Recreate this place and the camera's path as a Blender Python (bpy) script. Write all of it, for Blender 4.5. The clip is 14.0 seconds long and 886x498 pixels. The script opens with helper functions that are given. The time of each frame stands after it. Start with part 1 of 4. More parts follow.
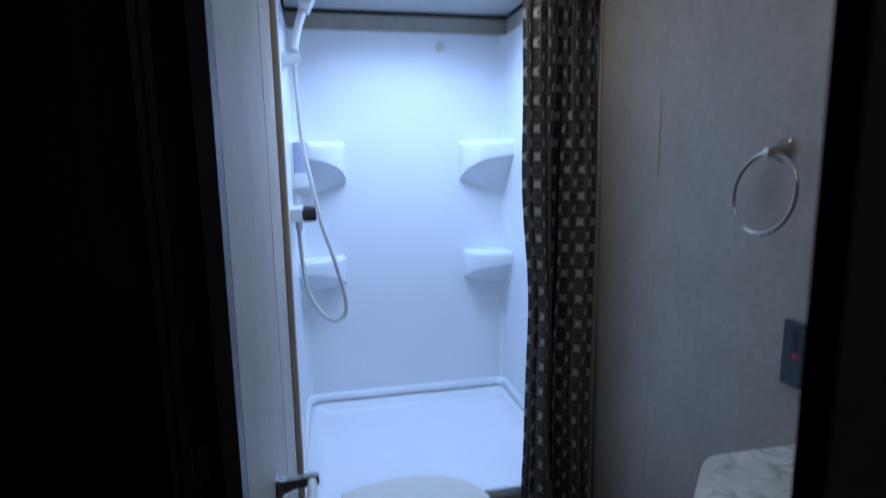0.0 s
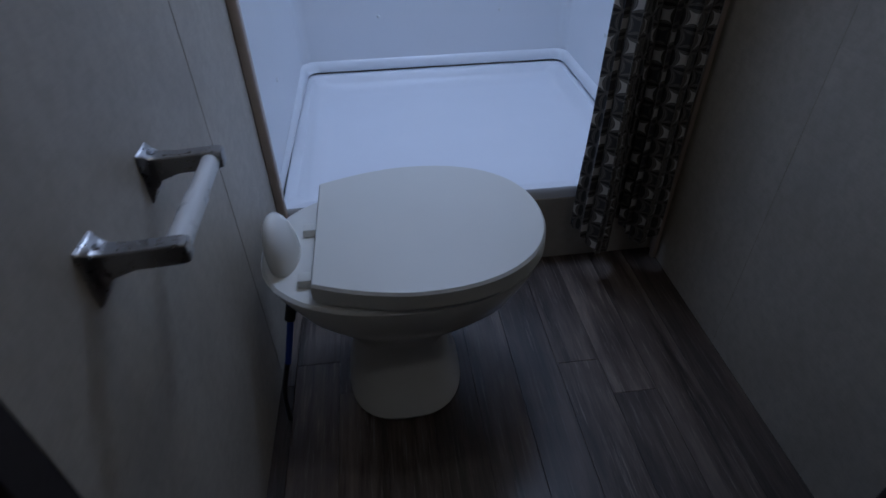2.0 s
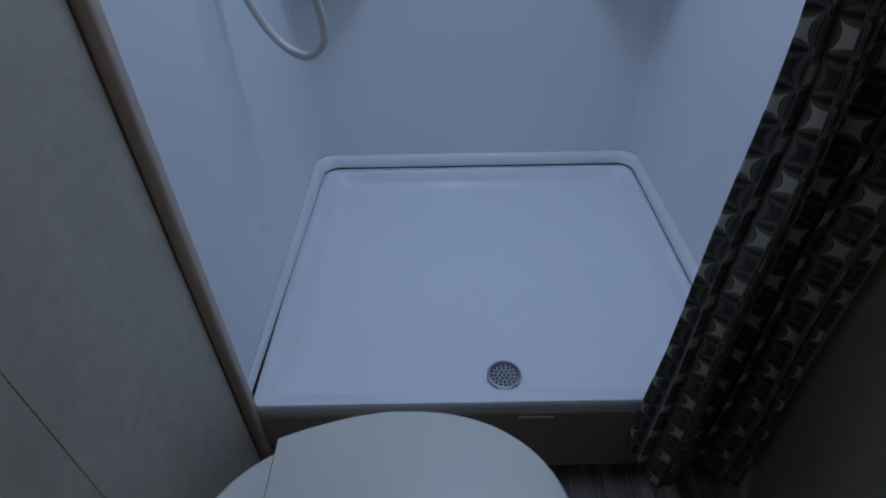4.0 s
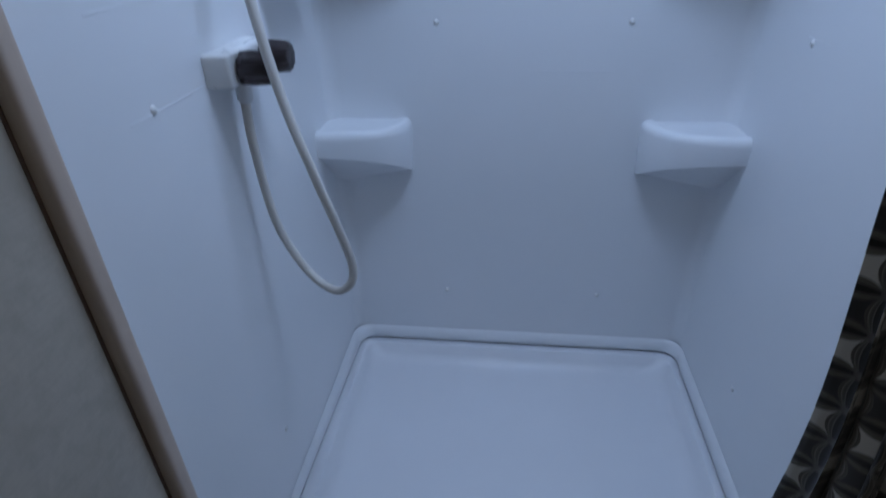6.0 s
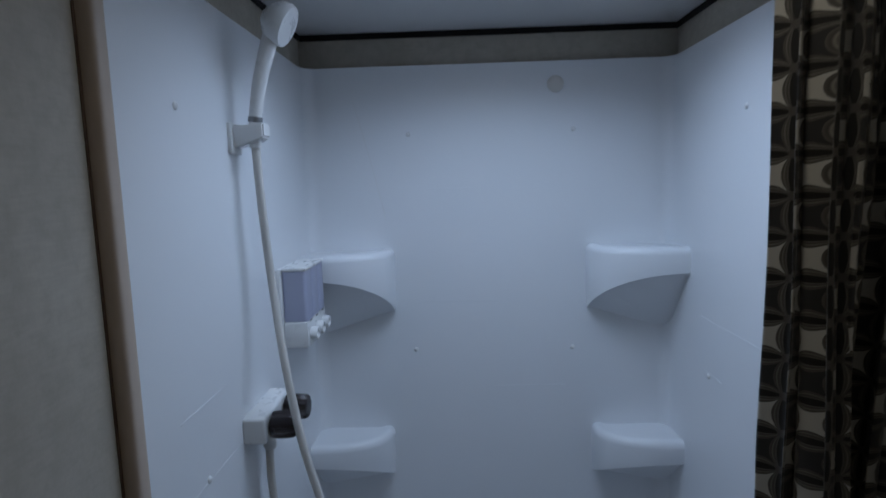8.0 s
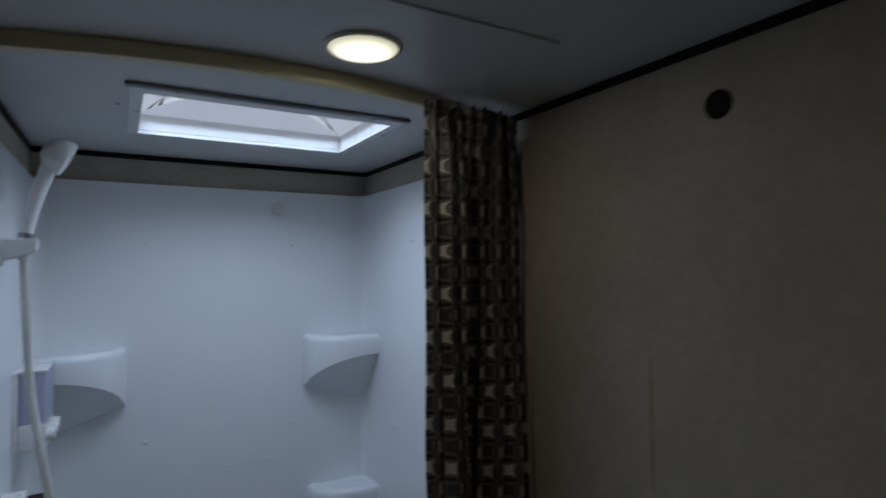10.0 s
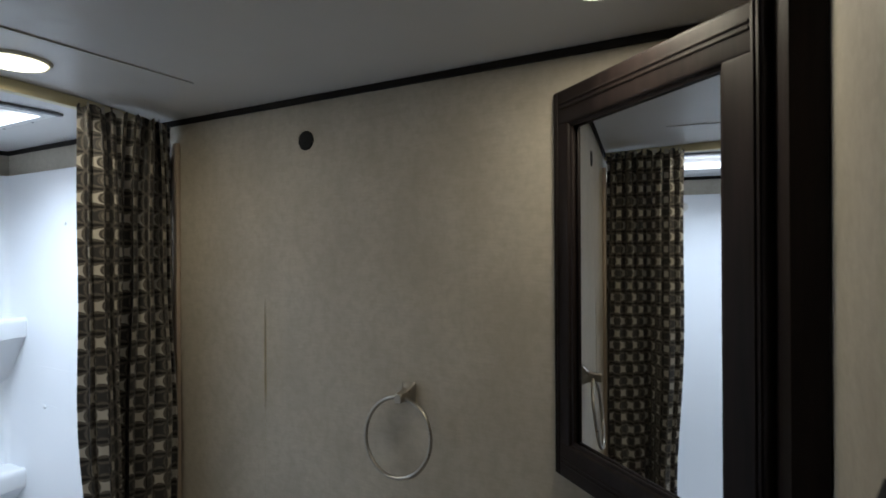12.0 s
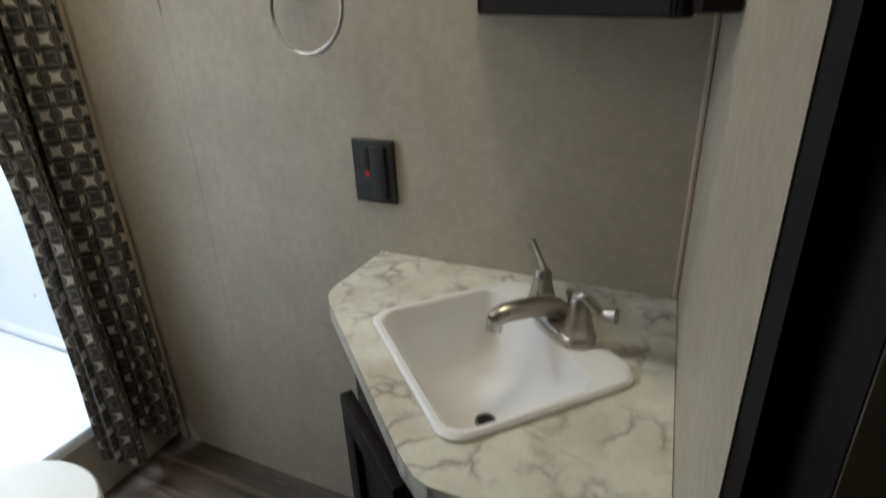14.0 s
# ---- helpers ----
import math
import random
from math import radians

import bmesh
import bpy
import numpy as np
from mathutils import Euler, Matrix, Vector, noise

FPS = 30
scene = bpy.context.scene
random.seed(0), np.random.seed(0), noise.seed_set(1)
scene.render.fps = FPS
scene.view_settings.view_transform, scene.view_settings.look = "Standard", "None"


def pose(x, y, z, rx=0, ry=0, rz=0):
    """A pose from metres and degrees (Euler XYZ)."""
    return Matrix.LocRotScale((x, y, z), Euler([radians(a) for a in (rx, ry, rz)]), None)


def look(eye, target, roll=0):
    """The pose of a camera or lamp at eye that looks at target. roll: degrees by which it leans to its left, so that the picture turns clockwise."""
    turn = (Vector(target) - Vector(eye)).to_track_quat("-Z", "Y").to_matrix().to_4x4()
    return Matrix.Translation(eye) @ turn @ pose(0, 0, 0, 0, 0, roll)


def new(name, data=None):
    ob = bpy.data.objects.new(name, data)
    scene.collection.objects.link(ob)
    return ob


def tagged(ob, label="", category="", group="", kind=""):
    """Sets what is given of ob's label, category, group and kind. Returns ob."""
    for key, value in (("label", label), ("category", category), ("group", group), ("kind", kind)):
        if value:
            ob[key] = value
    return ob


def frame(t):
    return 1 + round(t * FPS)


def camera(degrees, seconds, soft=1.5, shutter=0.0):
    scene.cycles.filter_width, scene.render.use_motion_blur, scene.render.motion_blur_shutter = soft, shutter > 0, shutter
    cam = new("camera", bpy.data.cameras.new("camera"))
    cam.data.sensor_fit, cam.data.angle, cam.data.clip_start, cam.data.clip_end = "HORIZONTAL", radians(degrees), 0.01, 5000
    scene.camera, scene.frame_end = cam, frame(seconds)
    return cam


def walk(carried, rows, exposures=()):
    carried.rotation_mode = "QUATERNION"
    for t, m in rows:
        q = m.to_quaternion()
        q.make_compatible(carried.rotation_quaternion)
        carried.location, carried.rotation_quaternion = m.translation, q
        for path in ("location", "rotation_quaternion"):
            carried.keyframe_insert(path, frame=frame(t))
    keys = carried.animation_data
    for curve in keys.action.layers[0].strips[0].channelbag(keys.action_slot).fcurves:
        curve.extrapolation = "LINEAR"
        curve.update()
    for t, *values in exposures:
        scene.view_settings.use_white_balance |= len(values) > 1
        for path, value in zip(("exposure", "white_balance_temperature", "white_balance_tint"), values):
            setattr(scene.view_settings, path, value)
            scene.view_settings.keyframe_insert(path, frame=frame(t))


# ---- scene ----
# camera and its walk
PATH = [
    (0, (0.128, -0.42, 1.358), (0.5385, 1.512, 1.044), -0.9),
    (0.5, (0.167, -0.278, 1.242), (0.539, 1.571, 0.577), -1.3),
    (1, (0.217, -0.153, 1.155), (0.524, 1.561, 0.172), -1.2),
    (1.5, (0.227, -0.017, 1.076), (0.48, 1.597, -0.077), -1.0),
    (2, (0.275, 0.124, 1.005), (0.453, 1.669, -0.253), -1.0),
    (2.5, (0.321, 0.296, 1.002), (0.496, 1.81, -0.293), -1.0),
    (3, (0.337, 0.497, 1.0), (0.475, 2.01, -0.301), -0.4),
    (4.2, (0.405, 0.67, 1.17), (0.365, 2.21, -0.1), -1.4),
    (5.5, (0.482, 0.816, 1.269), (0.232, 2.415, 0.095), -2.3),
    (6, (0.454, 0.821, 1.365), (0.243, 2.522, 0.335), -1.6),
    (6.5, (0.461, 0.803, 1.435), (0.235, 2.604, 0.595), -1.8),
    (7, (0.454, 0.764, 1.513), (0.256, 2.654, 0.89), -1.7),
    (7.5, (0.442, 0.708, 1.583), (0.284, 2.66, 1.177), -1.9),
    (10, (0.216, 0.271, 1.673), (1.22, 1.999, 1.732), -0.45),
    (10.5, (0.16, 0.121, 1.703), (1.505, 1.601, 1.727), -0.6),
    (11, (0.09, 0.012, 1.692), (1.613, 1.309, 1.71), -0.6),
    (11.5, (0.048, -0.08, 1.691), (1.706, 1.038, 1.699), -0.5),
    (12, (0.033, -0.118, 1.659), (1.777, 0.86, 1.664), -0.3),
    (12.5, (0.06, -0.143, 1.559), (1.83, 0.788, 1.566), -0.5),
    (13, (0.068, -0.144, 1.512), (1.849, 0.718, 1.213), -1.3),
    (13.5, (0.077, -0.155, 1.395), (1.805, 0.664, 0.81), -1.9),
    (14, (0.083, -0.166, 1.294), (1.723, 0.626, 0.467), -2.4),
]

EXPOSURES = [(0.0, 0.66, 4600, 14), (0.5, 0.24, 4700, 16), (1.0, -0.06, 4600, 18), (1.5, -0.2, 4800, 18), (2.0, -0.05, 5000, 18), (2.5, 0.0, 5050, 16), (3.0, -0.32, 5100, 14), (5.5, -0.56, 5100, 14), (6.5, -0.29, 5250, 14),
             (7.5, -0.79, 5450, 12), (10.0, -1.0, 5750, 10), (11.0, 0.14, 6300, 10), (12.0, 0.80, 6150, 9), (13.0, 1.40, 6250, 9), (14.0, 1.86, 6350, 9)]

cam = camera(77.0, 14.0, soft=1.45, shutter=0.4)
walk(cam, [(t, look(eye, target, roll)) for t, eye, target, roll in PATH], EXPOSURES)

# ---------------------------------------------------------------- light
world = bpy.data.worlds.new("sky")
scene.world = world
world.use_nodes = True
wn = world.node_tree
sky_tex = wn.nodes.new("ShaderNodeTexSky")
sky_tex.sky_type, sky_tex.sun_disc = "NISHITA", False
sky_tex.air_density, sky_tex.dust_density, sky_tex.ozone_density = 0.7, 7.0, 0.2
sky_tex.sun_elevation, sky_tex.sun_rotation = radians(50), radians(200)
wn.links.new(sky_tex.outputs[0], wn.nodes["Background"].inputs[0])
wn.nodes["Background"].inputs[1].default_value = 0.15

sun_data = bpy.data.lights.new("sun", "SUN")
sun_data.energy, sun_data.angle, sun_data.color = 3.5, radians(10), (1.0, 0.96, 0.9)
sun_ob = new("sun", sun_data)
sun_ob.matrix_world = look((0.5 - 3 * math.sin(radians(200)), 1.65 - 3 * math.cos(radians(200)), 6.5), (0.5, 1.65, 2.05))


def area_lamp(name, m, watts, colour, sx, sy=None):
    data = bpy.data.lights.new(name, "AREA")
    data.energy, data.color = watts, colour
    data.shape, data.size = ("RECTANGLE", sx) if sy else ("DISK", sx)
    if sy:
        data.size_y = sy
    ob = new(name, data)
    ob.matrix_world = m
    return ob


CEIL = 2.015
day = area_lamp("skylight_daylight", look((0.5125, 1.65, CEIL + 0.030), (0.5125, 1.65, 0)), 5.0, (0.74, 0.86, 1.0), 0.50, 0.345)
day.data.spread = radians(142)
area_lamp("puck_glow", look((0.541, 1.072, CEIL - 0.016), (0.541, 1.072, 0)), 0.62, (1.0, 0.86, 0.62), 0.10)
area_lamp("puck_glow", look((0.768, 0.055, CEIL - 0.016), (0.768, 0.055, 0)), 0.74, (1.0, 0.88, 0.66), 0.14)

# ---------------------------------------------------------------- materials


class Mat:
    """A node material with its principled shader and helpers for noise."""

    def __init__(self, name, colour=(0.8, 0.8, 0.8), rough=0.5, metal=0.0):
        self.m = bpy.data.materials.new(name)
        self.m.use_nodes = True
        self.t = self.m.node_tree
        self.p = self.t.nodes["Principled BSDF"]
        self.set("Base Color", (*colour, 1))
        self.set("Roughness", rough)
        self.set("Metallic", metal)
        self.co = self.node("ShaderNodeTexCoord").outputs["Object"]

    def set(self, key, value):
        self.p.inputs[key].default_value = value

    def node(self, kind):
        return self.t.nodes.new(kind)

    def link(self, a, b):
        self.t.links.new(a, b)

    def scaled(self, scale):
        n = self.node("ShaderNodeMapping")
        n.inputs["Scale"].default_value = scale
        self.link(self.co, n.inputs["Vector"])
        return n.outputs[0]

    def noise(self, scale, detail=4, stretch=(1, 1, 1), rough=0.55):
        n = self.node("ShaderNodeTexNoise")
        n.inputs["Scale"].default_value = scale
        n.inputs["Detail"].default_value = detail
        n.inputs["Roughness"].default_value = rough
        self.link(self.scaled(stretch), n.inputs["Vector"])
        return n.outputs["Fac"]

    def ramp(self, fac, *stops):
        n = self.node("ShaderNodeValToRGB")
        e = n.color_ramp.elements
        while len(e) < len(stops):
            e.new(0.5)
        for k, (pos, c) in zip(e, stops):
            k.position = pos
            k.color = (*c, 1) if isinstance(c, tuple) else (c, c, c, 1)
        self.link(fac, n.inputs[0])
        return n.outputs[0]

    def mix(self, fac, a, b, how="MIX"):
        n = self.node("ShaderNodeMix")
        n.data_type, n.blend_type = "RGBA", how
        for key, v in ((0, fac), (6, a), (7, b)):
            sock = n.inputs[key]
            if isinstance(v, (int, float)):
                sock.default_value = v if key == 0 else (v, v, v, 1)
            elif isinstance(v, tuple):
                sock.default_value = (*v, 1)
            else:
                self.link(v, sock)
        return n.outputs[2]

    def math(self, how, a, b=0.0, c=None):
        n = self.node("ShaderNodeMath")
        n.operation = how
        for sock, v in zip(n.inputs, (a, b, c)):
            if v is None:
                continue
            if isinstance(v, (int, float)):
                sock.default_value = v
            else:
                self.link(v, sock)
        return n.outputs[0]

    def colour(self, out):
        self.link(out, self.p.inputs["Base Color"])

    def rough(self, out):
        self.link(out, self.p.inputs["Roughness"])

    def bump(self, out, strength=0.3, distance=0.001):
        n = self.node("ShaderNodeBump")
        n.inputs["Strength"].default_value = strength
        n.inputs["Distance"].default_value = distance
        self.link(out, n.inputs["Height"])
        self.link(n.outputs[0], self.p.inputs["Normal"])


def wallpaper(name, a, b, c):
    w = Mat(name, a, 0.55)
    fibre = w.noise(170, 5, (1, 1, 0.55), 0.7)
    weave = w.noise(230, 4, (0.14, 0.14, 1))
    blot = w.noise(9, 4, (1, 1, 0.7))
    mott = w.noise(46, 3)
    base = w.mix(w.math("MULTIPLY", w.ramp(w.math("MULTIPLY_ADD", weave, 0.65, w.math("MULTIPLY", fibre, 0.35)), (0.38, 0.0), (0.66, 1.0)), 0.6), a, b)
    base = w.mix(w.math("MULTIPLY", w.ramp(mott, (0.42, 0.0), (0.66, 1.0)), 0.42), base, c)
    base = w.mix(w.math("MULTIPLY", w.ramp(blot, (0.4, 0.0), (0.66, 1.0)), 0.45), base, c)
    w.colour(base)
    w.rough(w.ramp(fibre, (0.3, 0.42), (0.7, 0.6)))
    w.bump(w.math("ADD", fibre, weave), 0.16, 0.0005)
    return w.m


M_WALL = wallpaper("wallpaper", (0.505, 0.457, 0.376), (0.425, 0.381, 0.311), (0.363, 0.321, 0.252))
M_RISER = wallpaper("riser_paper", (0.46, 0.42, 0.35), (0.40, 0.36, 0.30), (0.36, 0.32, 0.26))


def plain(name, colour, rough=0.5, metal=0.0, vary=0.12, scale=30, bump=0.0, bump_scale=200, **more):
    w = Mat(name, colour, rough, metal)
    lo = tuple(v * (1 - vary) for v in colour)
    w.colour(w.mix(w.noise(scale, 5), lo, colour))
    w.rough(w.ramp(w.noise(scale * 2.3, 4), (0.3, max(0.02, rough - 0.06)), (0.7, min(1.0, rough + 0.08))))
    if bump:
        w.bump(w.noise(bump_scale, 3), bump, 0.001)
    for k, v in more.items():
        w.set(k.replace("_", " "), v)
    return w.m


def surround_plastic():
    w = Mat("white_abs", (0.80, 0.82, 0.85), 0.32)
    w.colour(w.mix(w.ramp(w.noise(2.2, 2), (0.3, 0.0), (0.8, 1.0)), (0.82, 0.83, 0.85), (0.78, 0.80, 0.82)))
    w.rough(w.ramp(w.noise(3.0, 2), (0.2, 0.30), (0.8, 0.37)))
    w.bump(w.noise(5, 1), 0.08, 0.006)
    return w.m


M_SURROUND = surround_plastic()
M_PAN = plain("pan_plastic", (0.80, 0.81, 0.84), 0.36, vary=0.05, scale=7, bump=0.06, bump_scale=420)
M_CEIL = plain("ceiling_panel", (0.64, 0.63, 0.62), 0.42, vary=0.06, scale=4, bump=0.05, bump_scale=260)
M_BLACK_TRIM = plain("black_trim", (0.014, 0.011, 0.010), 0.62, vary=0.3, scale=60, Specular_IOR_Level=0.2)
M_STRIP = plain("brown_strip", (0.055, 0.047, 0.048), 0.40, vary=0.2, scale=40)
M_BLACK = plain("black_plastic", (0.012, 0.012, 0.013), 0.38, vary=0.2, scale=90, bump=0.12, bump_scale=900)
M_WHITE = plain("white_plastic", (0.80, 0.80, 0.79), 0.3, vary=0.05, scale=20)
M_IVORY = plain("ivory_plastic", (0.74, 0.70, 0.60), 0.4, vary=0.06, scale=20)
M_LID = plain("bone_lid", (0.72, 0.70, 0.63), 0.4, vary=0.04, scale=12, bump=0.05, bump_scale=600)
M_PORCELAIN = plain("bone_porcelain", (0.76, 0.74, 0.68), 0.12, vary=0.04, scale=8)
M_BASIN = plain("white_basin", (0.84, 0.83, 0.82), 0.14, vary=0.04, scale=10)
M_NICKEL = plain("brushed_nickel", (0.44, 0.41, 0.365), 0.32, 1.0, vary=0.15, scale=80)
M_SATIN = plain("satin_chrome", (0.40, 0.385, 0.37), 0.30, 1.0, vary=0.15, scale=60)
M_CHROME = plain("chrome", (0.62, 0.61, 0.60), 0.10, 1.0, vary=0.1, scale=50)
M_STEEL = plain("dull_steel", (0.32, 0.32, 0.33), 0.4, 1.0, vary=0.2, scale=60)
M_CREAM = plain("cream_track", (0.72, 0.65, 0.43), 0.45, vary=0.12, scale=25)
M_TRIM = plain("beige_trim", (0.56, 0.455, 0.36), 0.45, vary=0.15, scale=30, bump=0.1, bump_scale=120)
M_GAP = plain("brown_gap", (0.15, 0.095, 0.065), 0.7, vary=0.3, scale=40)
M_SEAM = plain("seam_line", (0.42, 0.37, 0.27), 0.6, vary=0.3, scale=40)
M_HOSE = plain("ivory_hose", (0.66, 0.64, 0.60), 0.38, vary=0.08, scale=40)
M_RED = plain("red_button", (0.55, 0.02, 0.02), 0.35, vary=0.1)
M_BLUE = plain("blue_pipe", (0.02, 0.06, 0.38), 0.4, vary=0.1)
M_DARK = plain("dark_void", (0.008, 0.008, 0.008), 0.9, vary=0.2)


def dark_wood():
    w = Mat("espresso_wood", (0.03, 0.017, 0.014), 0.33)
    grain = w.noise(60, 6, (1, 1, 0.06), 0.65)
    w.colour(w.mix(w.ramp(grain, (0.35, 0.0), (0.7, 1.0)), (0.010, 0.0072, 0.007), (0.021, 0.0148, 0.014)))
    w.rough(w.ramp(grain, (0.3, 0.42), (0.7, 0.55)))
    w.set("Specular IOR Level", 0.14)
    w.bump(grain, 0.10, 0.0005)
    return w.m


M_WOOD = dark_wood()


def laminate_marble():
    w = Mat("marble_laminate", (0.7, 0.68, 0.6), 0.3)
    warp = w.noise(5, 5)
    n = w.node("ShaderNodeVectorMath")
    n.operation = "MULTIPLY_ADD"
    cvec = w.node("ShaderNodeTexNoise")
    cvec.inputs["Scale"].default_value = 7
    cvec.inputs["Detail"].default_value = 5
    w.link(w.co, cvec.inputs["Vector"])
    w.link(cvec.outputs["Color"], n.inputs[0])
    n.inputs[1].default_value = (0.22, 0.22, 0.22)
    w.link(w.co, n.inputs[2])
    v = w.node("ShaderNodeTexVoronoi")
    v.feature = "DISTANCE_TO_EDGE"
    v.inputs["Scale"].default_value = 13
    w.link(n.outputs[0], v.inputs["Vector"])
    vein = w.ramp(v.outputs["Distance"], (0.0, 1.0), (0.03, 0.6), (0.12, 0.0))
    patchy = w.ramp(w.noise(9, 4), (0.42, 0.0), (0.60, 1.0))
    vein = w.math("MULTIPLY", vein, patchy)
    cloud = w.ramp(w.noise(16, 6, rough=0.65), (0.35, 0.0), (0.75, 1.0))
    base = w.mix(cloud, (0.76, 0.755, 0.67), (0.56, 0.53, 0.44))
    base = w.mix(w.math("MULTIPLY", w.ramp(warp, (0.46, 0.0), (0.68, 1.0)), 0.7), base, (0.44, 0.38, 0.30))
    w.colour(w.mix(w.math("MULTIPLY", vein, 0.8), base, (0.15, 0.125, 0.095)))
    w.bump(w.noise(300, 3), 0.05, 0.0005)
    return w.m


M_MARBLE = laminate_marble()


def plank_vinyl():
    w = Mat("grey_plank", (0.09, 0.075, 0.07), 0.4)
    info = w.node("ShaderNodeObjectInfo").outputs["Random"]
    loc = w.node("ShaderNodeVectorMath")
    loc.operation = "ADD"
    w.link(w.co, loc.inputs[0])
    shift = w.node("ShaderNodeCombineXYZ")
    w.link(w.math("MULTIPLY", info, 37.0), shift.inputs[0])
    w.link(w.math("MULTIPLY", info, 91.0), shift.inputs[1])
    w.link(shift.outputs[0], loc.inputs[1])
    w.co = loc.outputs[0]
    grain = w.noise(26, 8, (1, 0.07, 1), 0.7)
    patch = w.noise(10, 4, (1, 0.35, 1))
    fine = w.noise(150, 5, (1, 0.045, 1), 0.7)
    base = w.mix(w.ramp(grain, (0.36, 0.0), (0.66, 1.0)), (0.026, 0.018, 0.013), (0.19, 0.142, 0.108))
    base = w.mix(w.math("MULTIPLY", w.ramp(patch, (0.42, 0.0), (0.68, 1.0)), 0.7), base, (0.032, 0.023, 0.02))
    base = w.mix(w.math("MULTIPLY", w.ramp(fine, (0.54, 0.0), (0.68, 1.0)), 0.6), base, (0.26, 0.215, 0.175))
    tone = w.ramp(info, (0.0, 0.5), (1.0, 1.45))
    w.colour(w.mix(1.0, base, tone, "MULTIPLY"))
    w.rough(w.ramp(grain, (0.3, 0.34), (0.7, 0.5)))
    w.bump(w.math("ADD", grain, fine), 0.15, 0.0006)
    return w.m


M_PLANK = plank_vinyl()


def curtain_cloth():
    """Printed satin: petals between knots on a square net, light and dark squares by turns."""
    w = Mat("printed_curtain", (0.1, 0.1, 0.1), 0.34)
    uv = w.node("ShaderNodeUVMap")
    uv.uv_map = "cloth"
    sep = w.node("ShaderNodeSeparateXYZ")
    w.link(uv.outputs[0], sep.inputs[0])
    u, v = sep.outputs[0], sep.outputs[1]
    fu, fv = w.math("FRACT", u), w.math("FRACT", v)

    def petal(across, along):
        d = w.math("MINIMUM", across, w.math("SUBTRACT", 1.0, across))
        s = w.math("MULTIPLY", w.math("MULTIPLY", along, w.math("SUBTRACT", 1.0, along)), 4.0)
        return w.math("DIVIDE", d, w.math("MULTIPLY_ADD", s, 0.250, 0.012))

    p = w.math("MINIMUM", petal(fu, fv), petal(fv, fu))
    cell = w.math("ADD", w.math("FLOOR", u), w.math("FLOOR", v))
    odd = w.math("MULTIPLY", w.math("FRACT", w.math("MULTIPLY", cell, 0.5)), 2.0)
    square = w.mix(odd, (0.58, 0.55, 0.49), (0.038, 0.036, 0.036))
    rings = w.ramp(p, (0.0, (0.014, 0.012, 0.011)), (0.34, (0.014, 0.012, 0.011)), (0.40, (0.21, 0.19, 0.16)),
                   (0.50, (0.07, 0.062, 0.054)), (0.66, (0.125, 0.112, 0.094)), (0.72, (0.27, 0.245, 0.20)),
                   (0.80, (0.075, 0.066, 0.058)), (0.98, (0.135, 0.118, 0.098)))
    inside = w.math("LESS_THAN", p, 1.0)
    ku = w.math("MINIMUM", fu, w.math("SUBTRACT", 1.0, fu))
    kv = w.math("MINIMUM", fv, w.math("SUBTRACT", 1.0, fv))
    r2 = w.math("ADD", w.math("MULTIPLY", ku, ku), w.math("MULTIPLY", kv, kv))
    knot = w.math("LESS_THAN", r2, 0.012)
    col = w.mix(inside, square, rings)
    col = w.mix(knot, col, (0.10, 0.088, 0.075))
    w.colour(col)
    w.bump(w.noise(900, 2), 0.1, 0.0004)
    w.set("Sheen Weight", 0.25)
    return w.m


M_CURTAIN = curtain_cloth()


def clear(name, colour, rough, alpha_mix):
    w = Mat(name, colour, rough)
    w.set("Transmission Weight", alpha_mix)
    w.set("IOR", 1.3)
    return w.m


M_SMOKE = clear("smoked_acrylic", (0.10, 0.08, 0.08), 0.08, 0.75)
M_TANK = clear("frosted_tank", (0.62, 0.64, 0.80), 0.45, 0.35)
M_MIRROR = Mat("mirror_silver", (0.86, 0.87, 0.87), 0.015, 1.0).m


def lamp_face(name, colour, strength):
    w = Mat(name, (0.9, 0.9, 0.85), 0.4)
    w.set("Emission Color", (*colour, 1))
    # brightest over the bulbs in the middle, paler towards the rim
    far = w.node("ShaderNodeVectorMath")
    far.operation = "LENGTH"
    w.link(w.scaled((1, 1, 0)), far.inputs[0])
    dim = w.ramp(w.math("MULTIPLY", far.outputs["Value"], 1 / 0.054), (0.35, 1.0), (0.8, 0.42), (1.0, 0.2))
    w.link(w.math("MULTIPLY", dim, strength), w.p.inputs["Emission Strength"])
    return w.m


def milky_plastic(name, tint):
    """Thin white plastic that lets daylight through."""
    w = Mat(name, (0.82, 0.84, 0.86), 0.35)
    through_light = w.node("ShaderNodeBsdfTranslucent")
    through_light.inputs[0].default_value = (*tint, 1)
    both = w.node("ShaderNodeMixShader")
    both.inputs[0].default_value = 0.85
    w.link(w.p.outputs[0], both.inputs[1])
    w.link(through_light.outputs[0], both.inputs[2])
    w.link(both.outputs[0], w.t.nodes["Material Output"].inputs[0])
    return w.m


M_DOME = milky_plastic("milky_dome", (0.60, 0.64, 0.70))
# paler copy of the dome plastic: bright sky at the hips put into colour
M_CORNER = milky_plastic("sky_bright_plastic", (0.98, 0.98, 0.98))
M_PUCK = lamp_face("puck_diffuser", (1.0, 0.90, 0.60), 4.6)

# ---------------------------------------------------------------- mesh helpers


def mesh_of(bm, name, material, smooth=True):
    bmesh.ops.recalc_face_normals(bm, faces=bm.faces)
    me = bpy.data.meshes.new(name)
    bm.to_mesh(me)
    bm.free()
    me.materials.append(material)
    if smooth:
        me.shade_smooth()
        me.set_sharp_from_angle(angle=radians(38))
    return me


